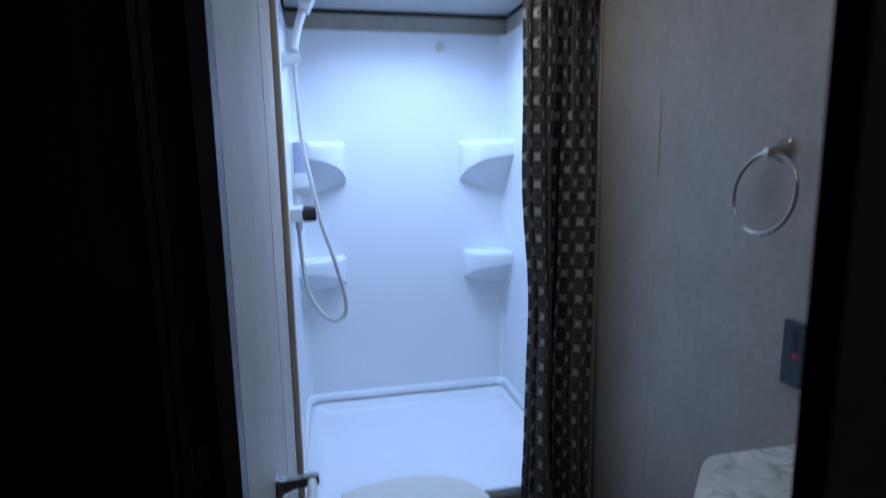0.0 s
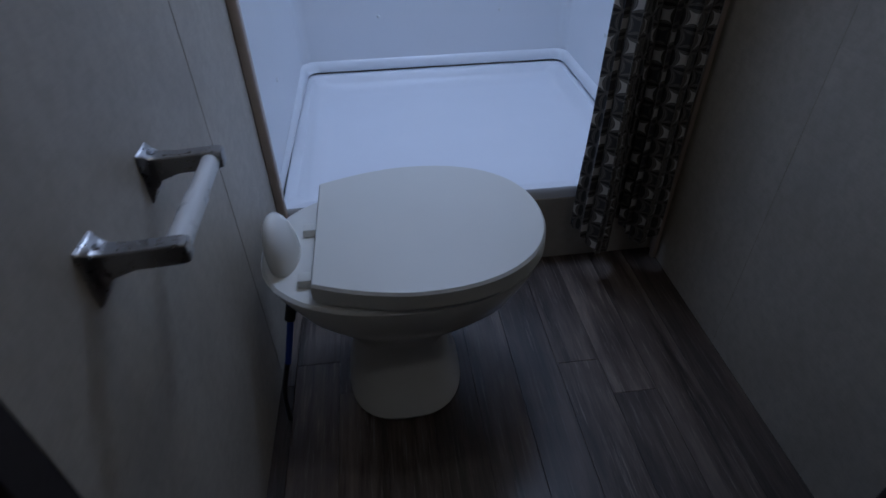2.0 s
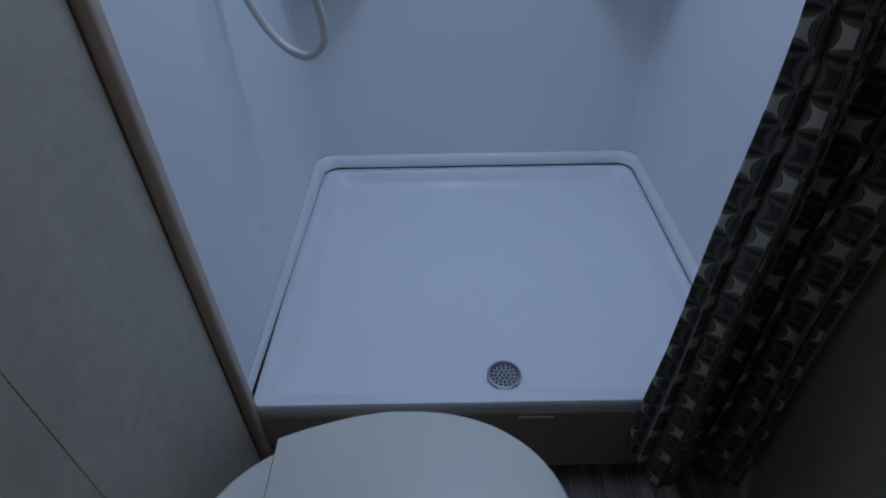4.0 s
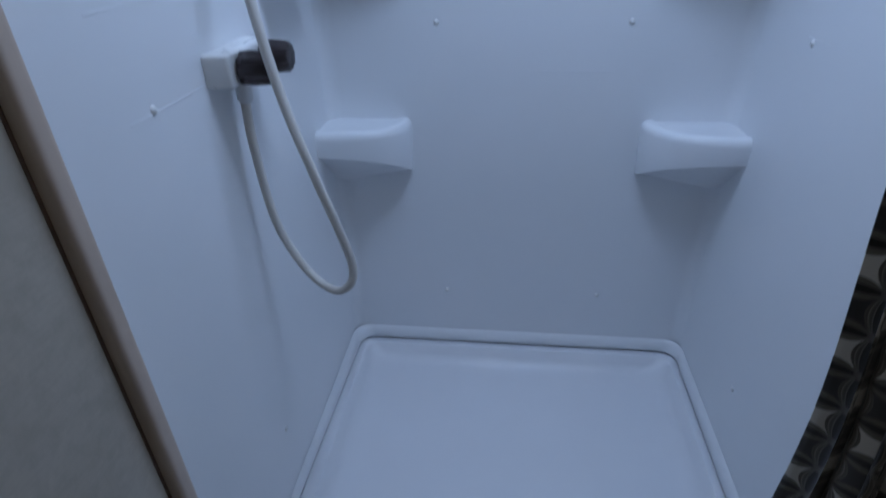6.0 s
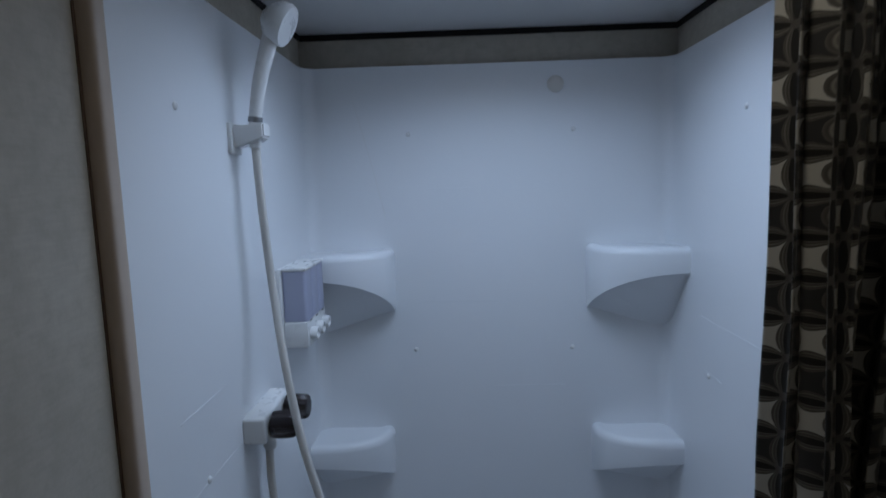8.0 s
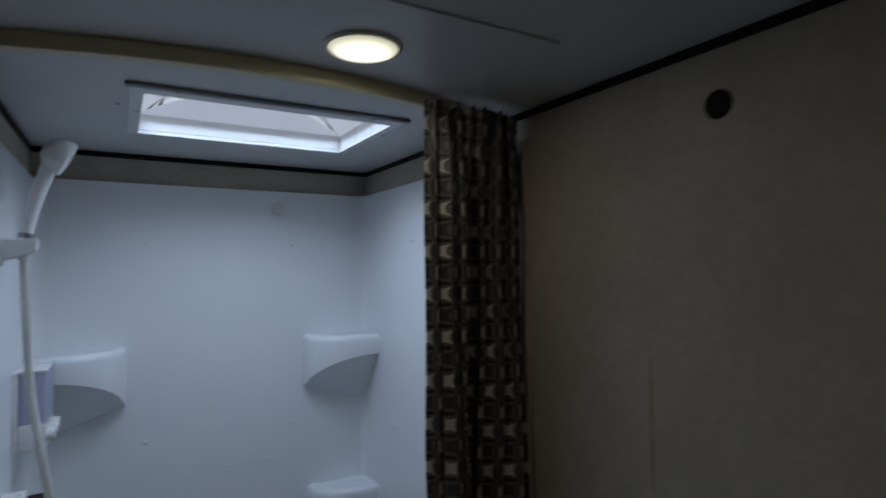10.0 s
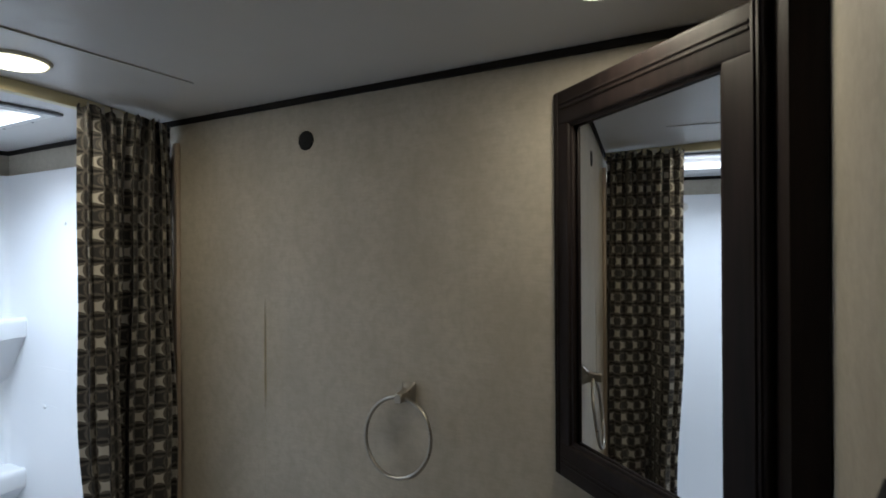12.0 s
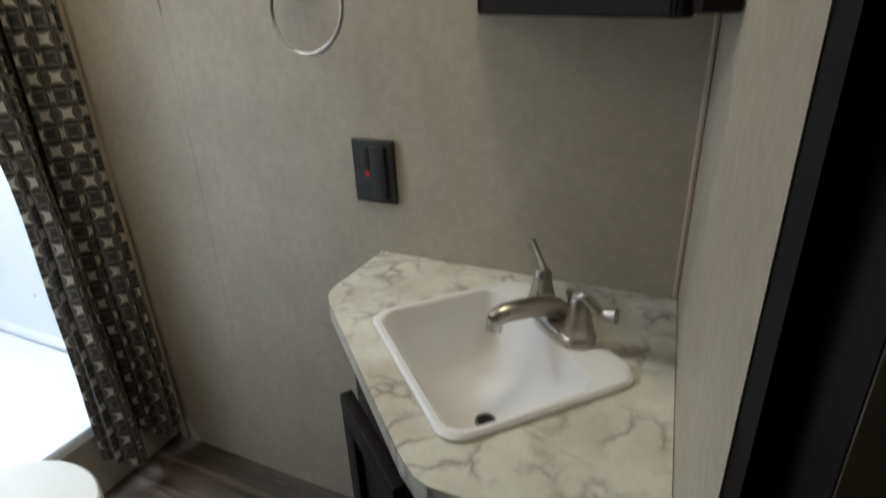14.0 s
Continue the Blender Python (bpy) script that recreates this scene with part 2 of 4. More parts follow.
def part(name, bm, material, parent, label=""):
    """One mesh under a thing or a part; built in world coordinates."""
    me = mesh_of(bm, name, material)
    base = parent
    off = Vector((0, 0, 0))
    while base is not None:
        off = off + base.location
        base = base.parent
    me.transform(Matrix.Translation(-off))
    ob = new(name, me)
    ob.parent = parent
    if label:
        tagged(ob, label)
    return ob


def thing(name, place, label, category, group="", kind=""):
    ob = new(name)
    ob.empty_display_size = 0.05
    ob.location = place
    return tagged(ob, label, category, group, kind)


def solid(name, bm, material, label, category="", kind="structure", group=""):
    ob = new(name, mesh_of(bm, name, material))
    return tagged(ob, label, category, group, kind)


def box(x0, x1, y0, y1, z0, z1, bevel=0.0, seg=2, m=None):
    bm = bmesh.new()
    bmesh.ops.create_cube(bm, size=1)
    for v in bm.verts:
        v.co = Vector((x0 + (v.co.x + 0.5) * (x1 - x0), y0 + (v.co.y + 0.5) * (y1 - y0), z0 + (v.co.z + 0.5) * (z1 - z0)))
    if bevel:
        bmesh.ops.bevel(bm, geom=bm.edges[:], offset=bevel, segments=seg, profile=0.6, affect="EDGES")
    if m:
        bm.transform(m)
    return bm


def joined(*bms):
    out = bmesh.new()
    for b in bms:
        me = bpy.data.meshes.new("tmp")
        b.to_mesh(me)
        b.free()
        out.from_mesh(me)
        bpy.data.meshes.remove(me)
    return out


def prism(points, z0, z1, bevel=0.0, seg=2):
    """An upright prism over a plan polygon."""
    bm = bmesh.new()
    low = [bm.verts.new((x, y, z0)) for x, y in points]
    top = [bm.verts.new((x, y, z1)) for x, y in points]
    bm.faces.new(low)
    bm.faces.new(top)
    n = len(points)
    for i in range(n):
        bm.faces.new((low[i], low[(i + 1) % n], top[(i + 1) % n], top[i]))
    bmesh.ops.recalc_face_normals(bm, faces=bm.faces)
    if bevel:
        edges = [e for e in bm.edges if abs(e.verts[0].co.z - e.verts[1].co.z) < 1e-6]
        bmesh.ops.bevel(bm, geom=edges, offset=bevel, segments=seg, profile=0.6, affect="EDGES")
    return bm


def loops(rings, cap_first=True, cap_last=True, closed=True):
    """Skin through rings of equal count."""
    bm = bmesh.new()
    rows = [[bm.verts.new(p) for p in r] for r in rings]
    n = len(rows[0])
    for a, b in zip(rows, rows[1:]):
        for i in range(n if closed else n - 1):
            j = (i + 1) % n
            bm.faces.new((a[i], a[j], b[j], b[i]))
    if cap_first:
        bm.faces.new(rows[0])
    if cap_last:
        bm.faces.new(rows[-1])
    bmesh.ops.recalc_face_normals(bm, faces=bm.faces)
    return bm


def lathe(profile, m=None, n=32):
    rings = [[(r * math.cos(2 * math.pi * i / n), r * math.sin(2 * math.pi * i / n), z) for i in range(n)] for r, z in profile]
    bm = loops(rings)
    if m:
        bm.transform(m)
    return bm


def spline(points, steps=10):
    """Points of a Catmull-Rom curve through the given ones."""
    p = [Vector(points[0]) * 2 - Vector(points[1])] + [Vector(q) for q in points] + [Vector(points[-1]) * 2 - Vector(points[-2])]
    out = []
    for a, b, c, d in zip(p, p[1:], p[2:], p[3:]):
        for k in range(steps):
            t = k / steps
            out.append(0.5 * ((2 * b) + (c - a) * t + (2 * a - 5 * b + 4 * c - d) * t * t + (3 * b - a - 3 * c + d) * t ** 3))
    out.append(Vector(points[-1]))
    return out


def tube(path, radius, n=12, closed=False, squash=1.0):
    """A tube along points; radius is a number or one per point."""
    pts = [Vector(p) for p in path]
    count = len(pts)
    rs = radius if isinstance(radius, (list, tuple)) else [radius] * count
    rings = []
    ref = Vector((0.31, 0.17, 0.93)).normalized()
    for i, p in enumerate(pts):
        a = pts[(i - 1) % count] if closed or i else pts[0]
        b = pts[(i + 1) % count] if closed or i < count - 1 else pts[-1]
        t = (b - a).normalized()
        u = (ref - t * ref.dot(t)).normalized()
        w = t.cross(u)
        ref = u
        rings.append([p + rs[i] * (math.cos(2 * math.pi * k / n) * u + squash * math.sin(2 * math.pi * k / n) * w) for k in range(n)])
    if closed:
        rings.append(rings[0])
        bm = loops(rings, False, False)
        bmesh.ops.remove_doubles(bm, verts=bm.verts, dist=1e-6)
        return bm
    return loops(rings)


def rounded(x0, x1, y0, y1, r, n=6):
    out = []
    for cx, cy, a in ((x1 - r, y1 - r, 0), (x0 + r, y1 - r, 90), (x0 + r, y0 + r, 180), (x1 - r, y0 + r, 270)):
        for k in range(n + 1):
            q = radians(a + 90 * k / n)
            out.append((cx + r * math.cos(q), cy + r * math.sin(q)))
    return out


def axis_x(x, y, z):
    """Turns a lathe's axis to +x at a place."""
    return Matrix.Translation((x, y, z)) @ Matrix.Rotation(radians(90), 4, "Y")


def dome(r, h):
    return [(r * math.cos(a), h * math.sin(a)) for a in (0.0, 0.3, 0.6, 0.9, 1.2)] + [(0.0005, h)]

# ---------------------------------------------------------------- walls, floor, ceiling
WX, RX, BY = 0.007, 1.0, 2.18                             # left wallpaper, right wall, back wall
FRONT = 1.286
DL, DR = Vector((-0.022, 0.390)), Vector((0.353, -0.203))      # inner corners of the angled doorway
DA = (DR - DL).normalized()
DN = Vector((-DA.y, DA.x))                                   # into the bathroom
TH = 0.06
DOOR_H = 1.93


def along(p, s, t):
    """A plan point s along the doorway and t into the bathroom from p."""
    q = p + DA * s + DN * t
    return (q.x, q.y)


def part_y(x):
    return -0.165 - 0.0586 * (1.0 - x)


wall_left = solid("wall_left", prism([(-0.06, 0.405), (-0.0215, 0.3945), (-0.003, 0.3945), (0.0, 0.62), (WX, 1.2585), (-0.003, 1.2587), (-0.003, BY + 0.06), (-0.06, BY + 0.06)], 0, CEIL), M_WALL, "beige linen wallpaper wall panel behind the toilet", "wall")
wall_right = solid("wall_right", box(RX, RX + 0.06, -0.24, BY + 0.06, 0, CEIL), M_WALL, "beige linen wallpaper wall with a stained seam", "wall")
wall_back = solid("wall_back", box(-0.003, RX, BY, BY + 0.06, 0, CEIL), M_WALL, "beige wallpaper wall behind the shower surround", "wall")
solid("wall_partition", prism([(RX, part_y(1.0)), (DR.x + 0.002, part_y(DR.x)), (DR.x + 0.012, -0.232), (RX, -0.215)][::-1], 0, CEIL), M_WALL,
      "beige wallpaper partition beside the vanity and doorway", "wall")
lint = [DL, DR, DR - DN * TH, DL - DN * TH]
solid("wall_lintel", prism([(p.x, p.y) for p in lint], DOOR_H + 0.045, CEIL), M_WALL, "beige wallpaper strip over the angled doorway", "wall")
# hall outside
solid("wall_hall_right", prism([along(DR, 0.021, -0.045), along(DR, 0.9, -0.045), along(DR, 0.9, 0.0), along(DR, 0.03, 0.0)], 0, CEIL), M_WALL, "beige wallpaper wall beside the bathroom doorway", "wall")
solid("wall_hall_far", box(-1.3, 0.85, -1.75, -1.69, 0, CEIL), M_WALL, "plain beige wall across the passage", "wall")
solid("wall_hall_side", box(0.78, 0.85, -1.69, -0.95, 0, CEIL), M_WALL, "plain beige wall closing the passage", "wall")
solid("wall_hall_left", box(-1.3, -1.24, -1.69, 0.42, 0, CEIL), M_WALL, "plain beige wall closing the passage", "wall")
solid("wall_hall_end", box(-1.24, -0.062, 0.37, 0.43, 0, CEIL), M_WOOD, "dark brown wooden wall panel beside the doorway", "wall")

# ceiling with the skylight opening
SX0, SX1, SY0, SY1 = 0.246, 0.779, 1.462, 1.838
cl = joined(box(-1.3, 1.06, -1.75, 0.43, CEIL, CEIL + 0.04), box(-0.06, 1.06, 0.43, SY0, CEIL, CEIL + 0.04), box(-0.06, 1.06, SY1, BY + 0.06, CEIL, CEIL + 0.04),
            box(-0.06, SX0, SY0, SY1, CEIL, CEIL + 0.04), box(SX1, 1.06, SY0, SY1, CEIL, CEIL + 0.04))
solid("ceiling", cl, M_CEIL, "pale grey satin ceiling panel with a skylight opening", "ceiling")

sub = solid("floor", joined(box(-1.3, 1.06, -1.75, 0.43, -0.05, -0.004), box(-0.06, 1.06, 0.43, BY + 0.06, -0.05, -0.004)), M_DARK, "grey-brown wood-look plank floor", "floor")


def trim_run(name, a, b, z0, z1, thick, material, label, inward):
    """A moulding along a wall from a to b, standing off it by thick."""
    a, b, n = Vector(a), Vector(b), Vector(inward)
    pts = [a + n * 0.001, b + n * 0.001, b + n * thick, a + n * thick]
    return solid(name, prism([(p.x, p.y) for p in pts], z0, z1, 0.0015, 1), material, label, "trim")


zt = CEIL - 0.0155
trim_run("trim", (RX, part_y(1)), (RX, BY), zt, CEIL - 0.0005, 0.008, M_BLACK_TRIM, "black moulding along the ceiling edge", (-1, 0))
trim_run("trim", (0, BY), (RX - 0.009, BY), zt, CEIL - 0.0005, 0.008, M_BLACK_TRIM, "black moulding along the ceiling edge", (0, -1))
for a, b in (((-0.003, 0.395), (0.0, 0.62)), ((0.0, 0.62), (WX, 1.2585)), ((-0.003, 1.2595), (-0.003, BY - 0.009))):
    trim_run("trim", a, b, zt, CEIL - 0.0005, 0.008, M_BLACK_TRIM, "black moulding along the ceiling edge", (1, 0))
trim_run("trim", (RX - 0.009, part_y(1)), (DR.x, part_y(DR.x)), zt, CEIL - 0.0005, 0.008, M_BLACK_TRIM, "black moulding along the ceiling edge", (0, 1))
# bead in the corner between the partition and the wall
solid("trim", tube([(RX - 0.002, part_y(1) + 0.004, 0.81), (RX - 0.002, part_y(1) + 0.004, zt)], 0.005, 8), M_TRIM, "thin beige bead in the wall corner", "trim")
# upright strips where the surround meets the walls
solid("trim", box(-0.002, 0.026, 1.2635, 1.291, 0.0, 1.955, 0.009, 4), M_TRIM, "beige upright moulding at the shower edge", "trim")
solid("trim", box(-0.0028, 0.0078, 1.2589, 1.2640, 0.0, 1.955), M_GAP, "brown crevice beside the shower moulding", "trim")
solid("trim", box(0.987, 0.9995, 1.236, 1.256, 0.0, 1.952, 0.004, 2), M_TRIM, "beige upright moulding beside the shower curtain", "trim")
# fine panel seams
solid("trim", box(-0.001, 0.0044, 0.9596, 0.961, 0.0, zt), M_SEAM, "fine seam between wall panels", "trim")
solid("trim", box(0.9996, 0.9999, 0.9197, 0.9206, 0.0, 1.55), M_SEAM, "fine seam between wall panels", "trim")
# ceiling batten
solid("trim", box(0.02, 0.80, 0.911, 0.922, CEIL - 0.003, CEIL - 0.0005, 0.001, 1), M_CEIL, "thin pale batten over the ceiling joint", "trim")


def stain():
    """The yellow stain that runs down the seam."""
    w = Mat("yellow_stain", (0.60, 0.47, 0.20), 0.6)
    sepn = w.node("ShaderNodeSeparateXYZ")
    w.link(w.co, sepn.inputs[0])
    zz = w.math("MULTIPLY", w.math("SUBTRACT", sepn.outputs[2], 1.27), 3.64)
    yy = w.math("ABSOLUTE", w.math("MULTIPLY", w.math("SUBTRACT", sepn.outputs[1], 0.9185), 1 / 0.0052))
    run = w.math("MULTIPLY", w.math("MULTIPLY", zz, w.math("SUBTRACT", 1.0, zz)), 3.6)
    core = w.math("MULTIPLY", w.math("SUBTRACT", 1.0, yy), run)
    fade = w.math("MULTIPLY", w.math("MAXIMUM", core, 0.0), w.ramp(w.noise(40, 4, (1, 1, 0.12)), (0.3, 0.2), (0.62, 0.75)))
    w.link(fade, w.p.inputs["Alpha"])
    return w.m


solid("stain", box(0.9987, 0.9993, 0.912, 0.926, 1.27, 1.545), stain(), "yellowish glue stain on the wallpaper seam", "stain", kind="")

# ---------------------------------------------------------------- angled doorway
door = thing("door_frame", (0.17, 0.09, 0), "dark brown wooden door frame of the angled doorway", "door frame", kind="structure")


def jamb(p, sgn, deep):
    pts = [along(p, 0.0, 0.004), along(p, 0.0, -deep), along(p, -sgn * 0.018, -deep), along(p, -sgn * 0.018, 0.004)]
    return prism(pts, 0.0, DOOR_H, 0.001, 1)


part("jamb", jamb(DL - DA * 0.011, 1, TH + 0.006), M_WOOD, door)
part("jamb", jamb(DR + DA * 0.020, -1, 0.044), M_WOOD, door)
part("door_stop", prism([along(DL, -0.011, 0.004), along(DL, -0.011, -0.022), along(DL, 0.0, -0.022), along(DL, 0.0, 0.004)], 0, DOOR_H, 0.002, 1), M_WOOD, door)
part("door_stop", prism([along(DR, 0.020, 0.003), along(DR, 0.020, -0.012), along(DR, 0.002, -0.012), along(DR, 0.002, 0.003)], 0, DOOR_H, 0.002, 1), M_WOOD, door)
part("corner_strip", prism([(-0.0034, 0.3938), (-0.0215, 0.3938), (-0.0290, 0.3570), (-0.0050, 0.3560)], 0, DOOR_H - 0.001), M_STRIP, door)
part("head", prism([along(DL, 0, 0.006), along(DR, 0, 0.006), along(DR, 0, -TH - 0.006), along(DL, 0, -TH - 0.006)], DOOR_H, DOOR_H + 0.045, 0.001, 1), M_WOOD, door)
part("casing", prism([along(DL, -0.015, -TH - 0.007), along(DL, -0.09, -TH - 0.007), along(DL, -0.09, -TH - 0.019), along(DL, -0.015, -TH - 0.019)], 0, DOOR_H + 0.04, 0.002, 1), M_WOOD, door)
sp = along(DL, -0.0108, -0.042)
turn = Matrix.Translation((sp[0], sp[1], 0.935)) @ Matrix.Rotation(math.atan2(DA.y, DA.x), 4, "Z")
plate = part("strike_plate", box(0, 0.0015, -0.012, 0.012, -0.028, 0.028, 0.0005, 1, turn), M_STRIP, door, "dark strike plate")
for dz in (0.02, -0.02):
    part("screw", lathe(dome(0.0042, 0.002), turn @ axis_x(0.0015, 0, dz), 12), M_CHROME, plate)

# ---------------------------------------------------------------- shower surround
PX0, PX1, PB = 0.009, 0.983, 2.16
PZ0, PZ1 = 0.235, 1.925
CR = 0.035


def surround():
    """Three moulded walls in one sheet with rounded inner corners."""
    inner = [(PX0, 1.284)]
    for k in range(9):
        a = radians(180 - 90 * k / 8)
        inner.append((PX0 + CR + CR * math.cos(a), PB - CR + CR * math.sin(a)))
    for k in range(9):
        a = radians(90 - 90 * k / 8)
        inner.append((PX1 - CR + CR * math.cos(a), PB - CR + CR * math.sin(a)))
    inner.append((PX1, 1.262))
    outer = [(PX0 - 0.0025, 1.284), (PX0 - 0.0025, PB + 0.004), (PX1 + 0.0025, PB + 0.004), (PX1 + 0.0025, 1.262)][::-1]
    return prism(inner + outer, PZ0, PZ1)


shower = thing("shower_surround", (0.49, 2.1, PZ0), "white moulded plastic shower surround with four corner shelves", "shower")
part("wall_panel", surround(), M_SURROUND, shower)


def corner_shelf(side, z, a, b, hb, hs, apex):
    """A moulded corner shelf; side +1 stands in the left corner, -1 in the right one."""
    n, cx = 18, (PX0 if side > 0 else PX1)
    e = 1.25

    def at(i, shrink=0.0):
        q = radians(90 * i / n)
        u = (a - shrink) * math.cos(q) ** (1 / e) if i < n else 0.0
        w = (b - shrink) * math.sin(q) ** (1 / e)
        return u, w

    def ring(f):
        out = [Vector((cx - side * 0.004, PB + 0.0035, f(None)))]
        for i in range(n + 1):
            u, w = at(i, f.shrink)
            out.append(Vector((cx + side * (u if i < n else -0.002), PB - (w if i else -0.003), f(i))))
        return out

    class Z:
        def __init__(self, shrink, fn):
            self.shrink, self.fn = shrink, fn

        def __call__(self, i):
            return self.fn(i)

    def low(i):
        if i is None:
            return z - apex
        k = 1 - i / n
        return z - (hs + (hb - hs) * k ** 1.7)

    rings = [ring(Z(0.040, lambda i: z - 0.005)), ring(Z(0.022, lambda i: z)), ring(Z(0.010, lambda i: z - 0.002)), ring(Z(0.003, lambda i: z - 0.009)), ring(Z(0.0, lambda i: z - 0.020)),
             ring(Z(0.004, low)), ring(Z(0.012, lambda i: low(i) + 0.001))]
    foot = Vector((cx - side * 0.004, PB + 0.0035, z - apex))
    rings += [[foot.lerp(p, k) for p in rings[-1]] for k in (0.55, 0.12)]
    return loops(rings)


for side in (1, -1):
    part("shelf", corner_shelf(side, 1.443, 0.228, 0.140, 0.178, 0.066, 0.245), M_SURROUND, shower)
    part("shelf", corner_shelf(side, 0.934, 0.210, 0.132, 0.140, 0.062, 0.178), M_SURROUND, shower)


def flange():
    """The bead of the surround that laps over the pan on three sides."""
    def u_line(d):
        r = 0.045
        g = d * 1.5
        pts = [(PX0 + 0.0008, FRONT + 0.012)]
        for k in range(7):
            q = radians(180 - 15 * k)
            pts.append((PX0 + g + r + r * math.cos(q), PB - d - r + r * math.sin(q)))
        for k in range(7):
            q = radians(90 - 15 * k)
            pts.append((PX1 - d - r + r * math.cos(q), PB - d - r + r * math.sin(q)))
        pts.append((PX1 - d, FRONT + 0.02))
        return pts
    rows = [[(x, y, z) for x, y in u_line(d)] for d, z in ((0.0005, 0.270), (0.005, 0.266), (0.011, 0.255), (0.0145, 0.238), (0.0125, 0.2338), (0.0005, 0.2335))]
    return loops(rows, False, False, closed=False)


part("flange", flange(), M_SURROUND, shower)
for x, z in ((0.287, 1.155), (0.720, 1.154), (0.284, 1.747), (0.723, 1.748), (0.297, 0.416), (0.728, 0.419)):
    part("screw_cap", lathe(dome(0.0065, 0.004), Matrix.Translation((x, PB, z)) @ Matrix.Rotation(radians(90), 4, "X"), 14), M_WHITE, shower)
for y, z in ((1.471, 1.161), (1.461, 1.740), (1.60, 0.43)):
    part("screw_cap", lathe(dome(0.0065, 0.004), axis_x(PX0, y, z), 14), M_WHITE, shower)
for y, z in ((1.908, 1.155), (1.78, 1.75), (1.80, 0.43)):
    part("screw_cap", lathe(dome(0.0065, 0.004), axis_x(PX1, y, z) @ Matrix.Rotation(radians(180), 4, "X"), 14), M_WHITE, shower)
part("plug", lathe([(0.022, 0), (0.022, 0.003), (0.018, 0.006), (0.006, 0.0065), (0.0005, 0.0065)], Matrix.Translation((0.676, PB, 1.866)) @ Matrix.Rotation(radians(90), 4, "X"), 24),
     M_HOSE, shower, "round plastic plug")
for x0, x1, z in ((0.30, 0.52, 1.29), (0.5, 0.70, 1.045), (0.33, 0.45, 1.60)):
    part("mould_line", box(x0, x1, PB - 0.0009, PB + 0.001, z, z + 0.002, 0.0004, 1), M_SURROUND, shower)
for x, y0, y1, z in ((PX0, 1.40, 1.56, 1.282), (PX0, 1.42, 1.62, 1.155), (0.983, 1.60, 1.96, 1.283), (0.983, 1.84, 1.93, 1.160)):
    part("mould_line", box(x - 0.0006, x + 0.0006, y0, y1, z, z + 0.0030, 0.0003, 1), M_SURROUND, shower)

# thin white tube laid on the panel in place of a reflected light streak
part("scratch", tube(spline([(0.140, PB, 1.835), (0.165, PB, 1.74), (0.192, PB, 1.63), (0.216, PB, 1.52)], 5), 0.0007, 6), M_WHITE, shower, "fine pale line standing in for a light streak")

pan = thing("shower_pan", (0.49, 1.7, 0), "white moulded shower pan with a coved rim", "shower pan")


def pan_mesh():
    rows = []
    for d, z, r in ((0.016, 0.165, 0.012), (0.016, 0.1948, 0.012), (0.000, 0.195, 0.012), (0.000, 0.220, 0.012), (0.004, 0.226, 0.014), (0.030, 0.228, 0.03), (0.036, 0.222, 0.035), (0.045, 0.207, 0.045),
                    (0.057, 0.193, 0.055), (0.078, 0.184, 0.06), (0.11, 0.181, 0.06), (0.30, 0.179, 0.06)):
        back = min(d, 0.036) + max(0, d - 0.036)
        rows.append([(x, y, z) for x, y in rounded(PX0 + 0.001 + d * 1.0 + min(d, 0.03) * 0.2, 0.982 - d, FRONT + d * 0.9, PB - 0.001 - back, r)])
    return loops(rows)


part("basin", pan_mesh(), M_PAN, pan)
dr = part("drain", lathe([(0.036, -0.002), (0.036, 0.0015), (0.031, 0.002), (0.029, -0.002), (0.0005, -0.003)], Matrix.Translation((0.512, 1.381, 0.190)), 28), M_STEEL, pan, "steel drain strainer")
holes = bmesh.new()
for ring, cnt in ((0.0, 1), (0.009, 6), (0.018, 12), (0.0255, 16)):
    for k in range(cnt):
        q = 2 * math.pi * k / cnt
        bmesh.ops.create_circle(holes, cap_ends=True, radius=0.0027, segments=8, matrix=Matrix.Translation((0.512 + ring * math.cos(q), 1.381 + ring * math.sin(q), 0.1888)))
part("drain_holes", holes, M_DARK, dr)
solid("pan_riser", box(0.0, 0.999, FRONT - 0.003, FRONT + 0.0105, 0.0, 0.1945), M_RISER, "beige wallpaper riser panel under the shower pan", "panel")
solid("trim", box(0.53, 0.60, FRONT - 0.007, FRONT - 0.0035, 0.180, 0.187, 0.001, 1), M_TRIM, "small beige strip under the pan lip", "trim")

# ---------------------------------------------------------------- curtain and its track
track = thing("curtain_track", (0.5, 1.16, CEIL - 0.02), "bowed cream curtain track on the ceiling", "curtain track")


def bow(x):
    return 1.197 + 0.42 * (x - 0.45) ** 2


xs = [k / 40 for k in range(41)]
pts = [(x * 0.997 + 0.001, bow(x)) for x in xs]
back = [(x, y + 0.022) for x, y in pts[::-1]]
part("rail", prism(pts + back, CEIL - 0.026, CEIL - 0.0006, 0.0015, 1), M_CREAM, track)
for xa in (0.0015, 0.986):
    part("end_cap", box(xa, xa + 0.012, bow(xa) - 0.002, bow(xa) + 0.0245, CEIL - 0.0275, CEIL - 0.0006, 0.002, 2), M_CREAM, track)

curtain = thing("shower_curtain", (0.86, 1.2, 0.09), "shower curtain with interlocking circles, drawn aside", "curtain")


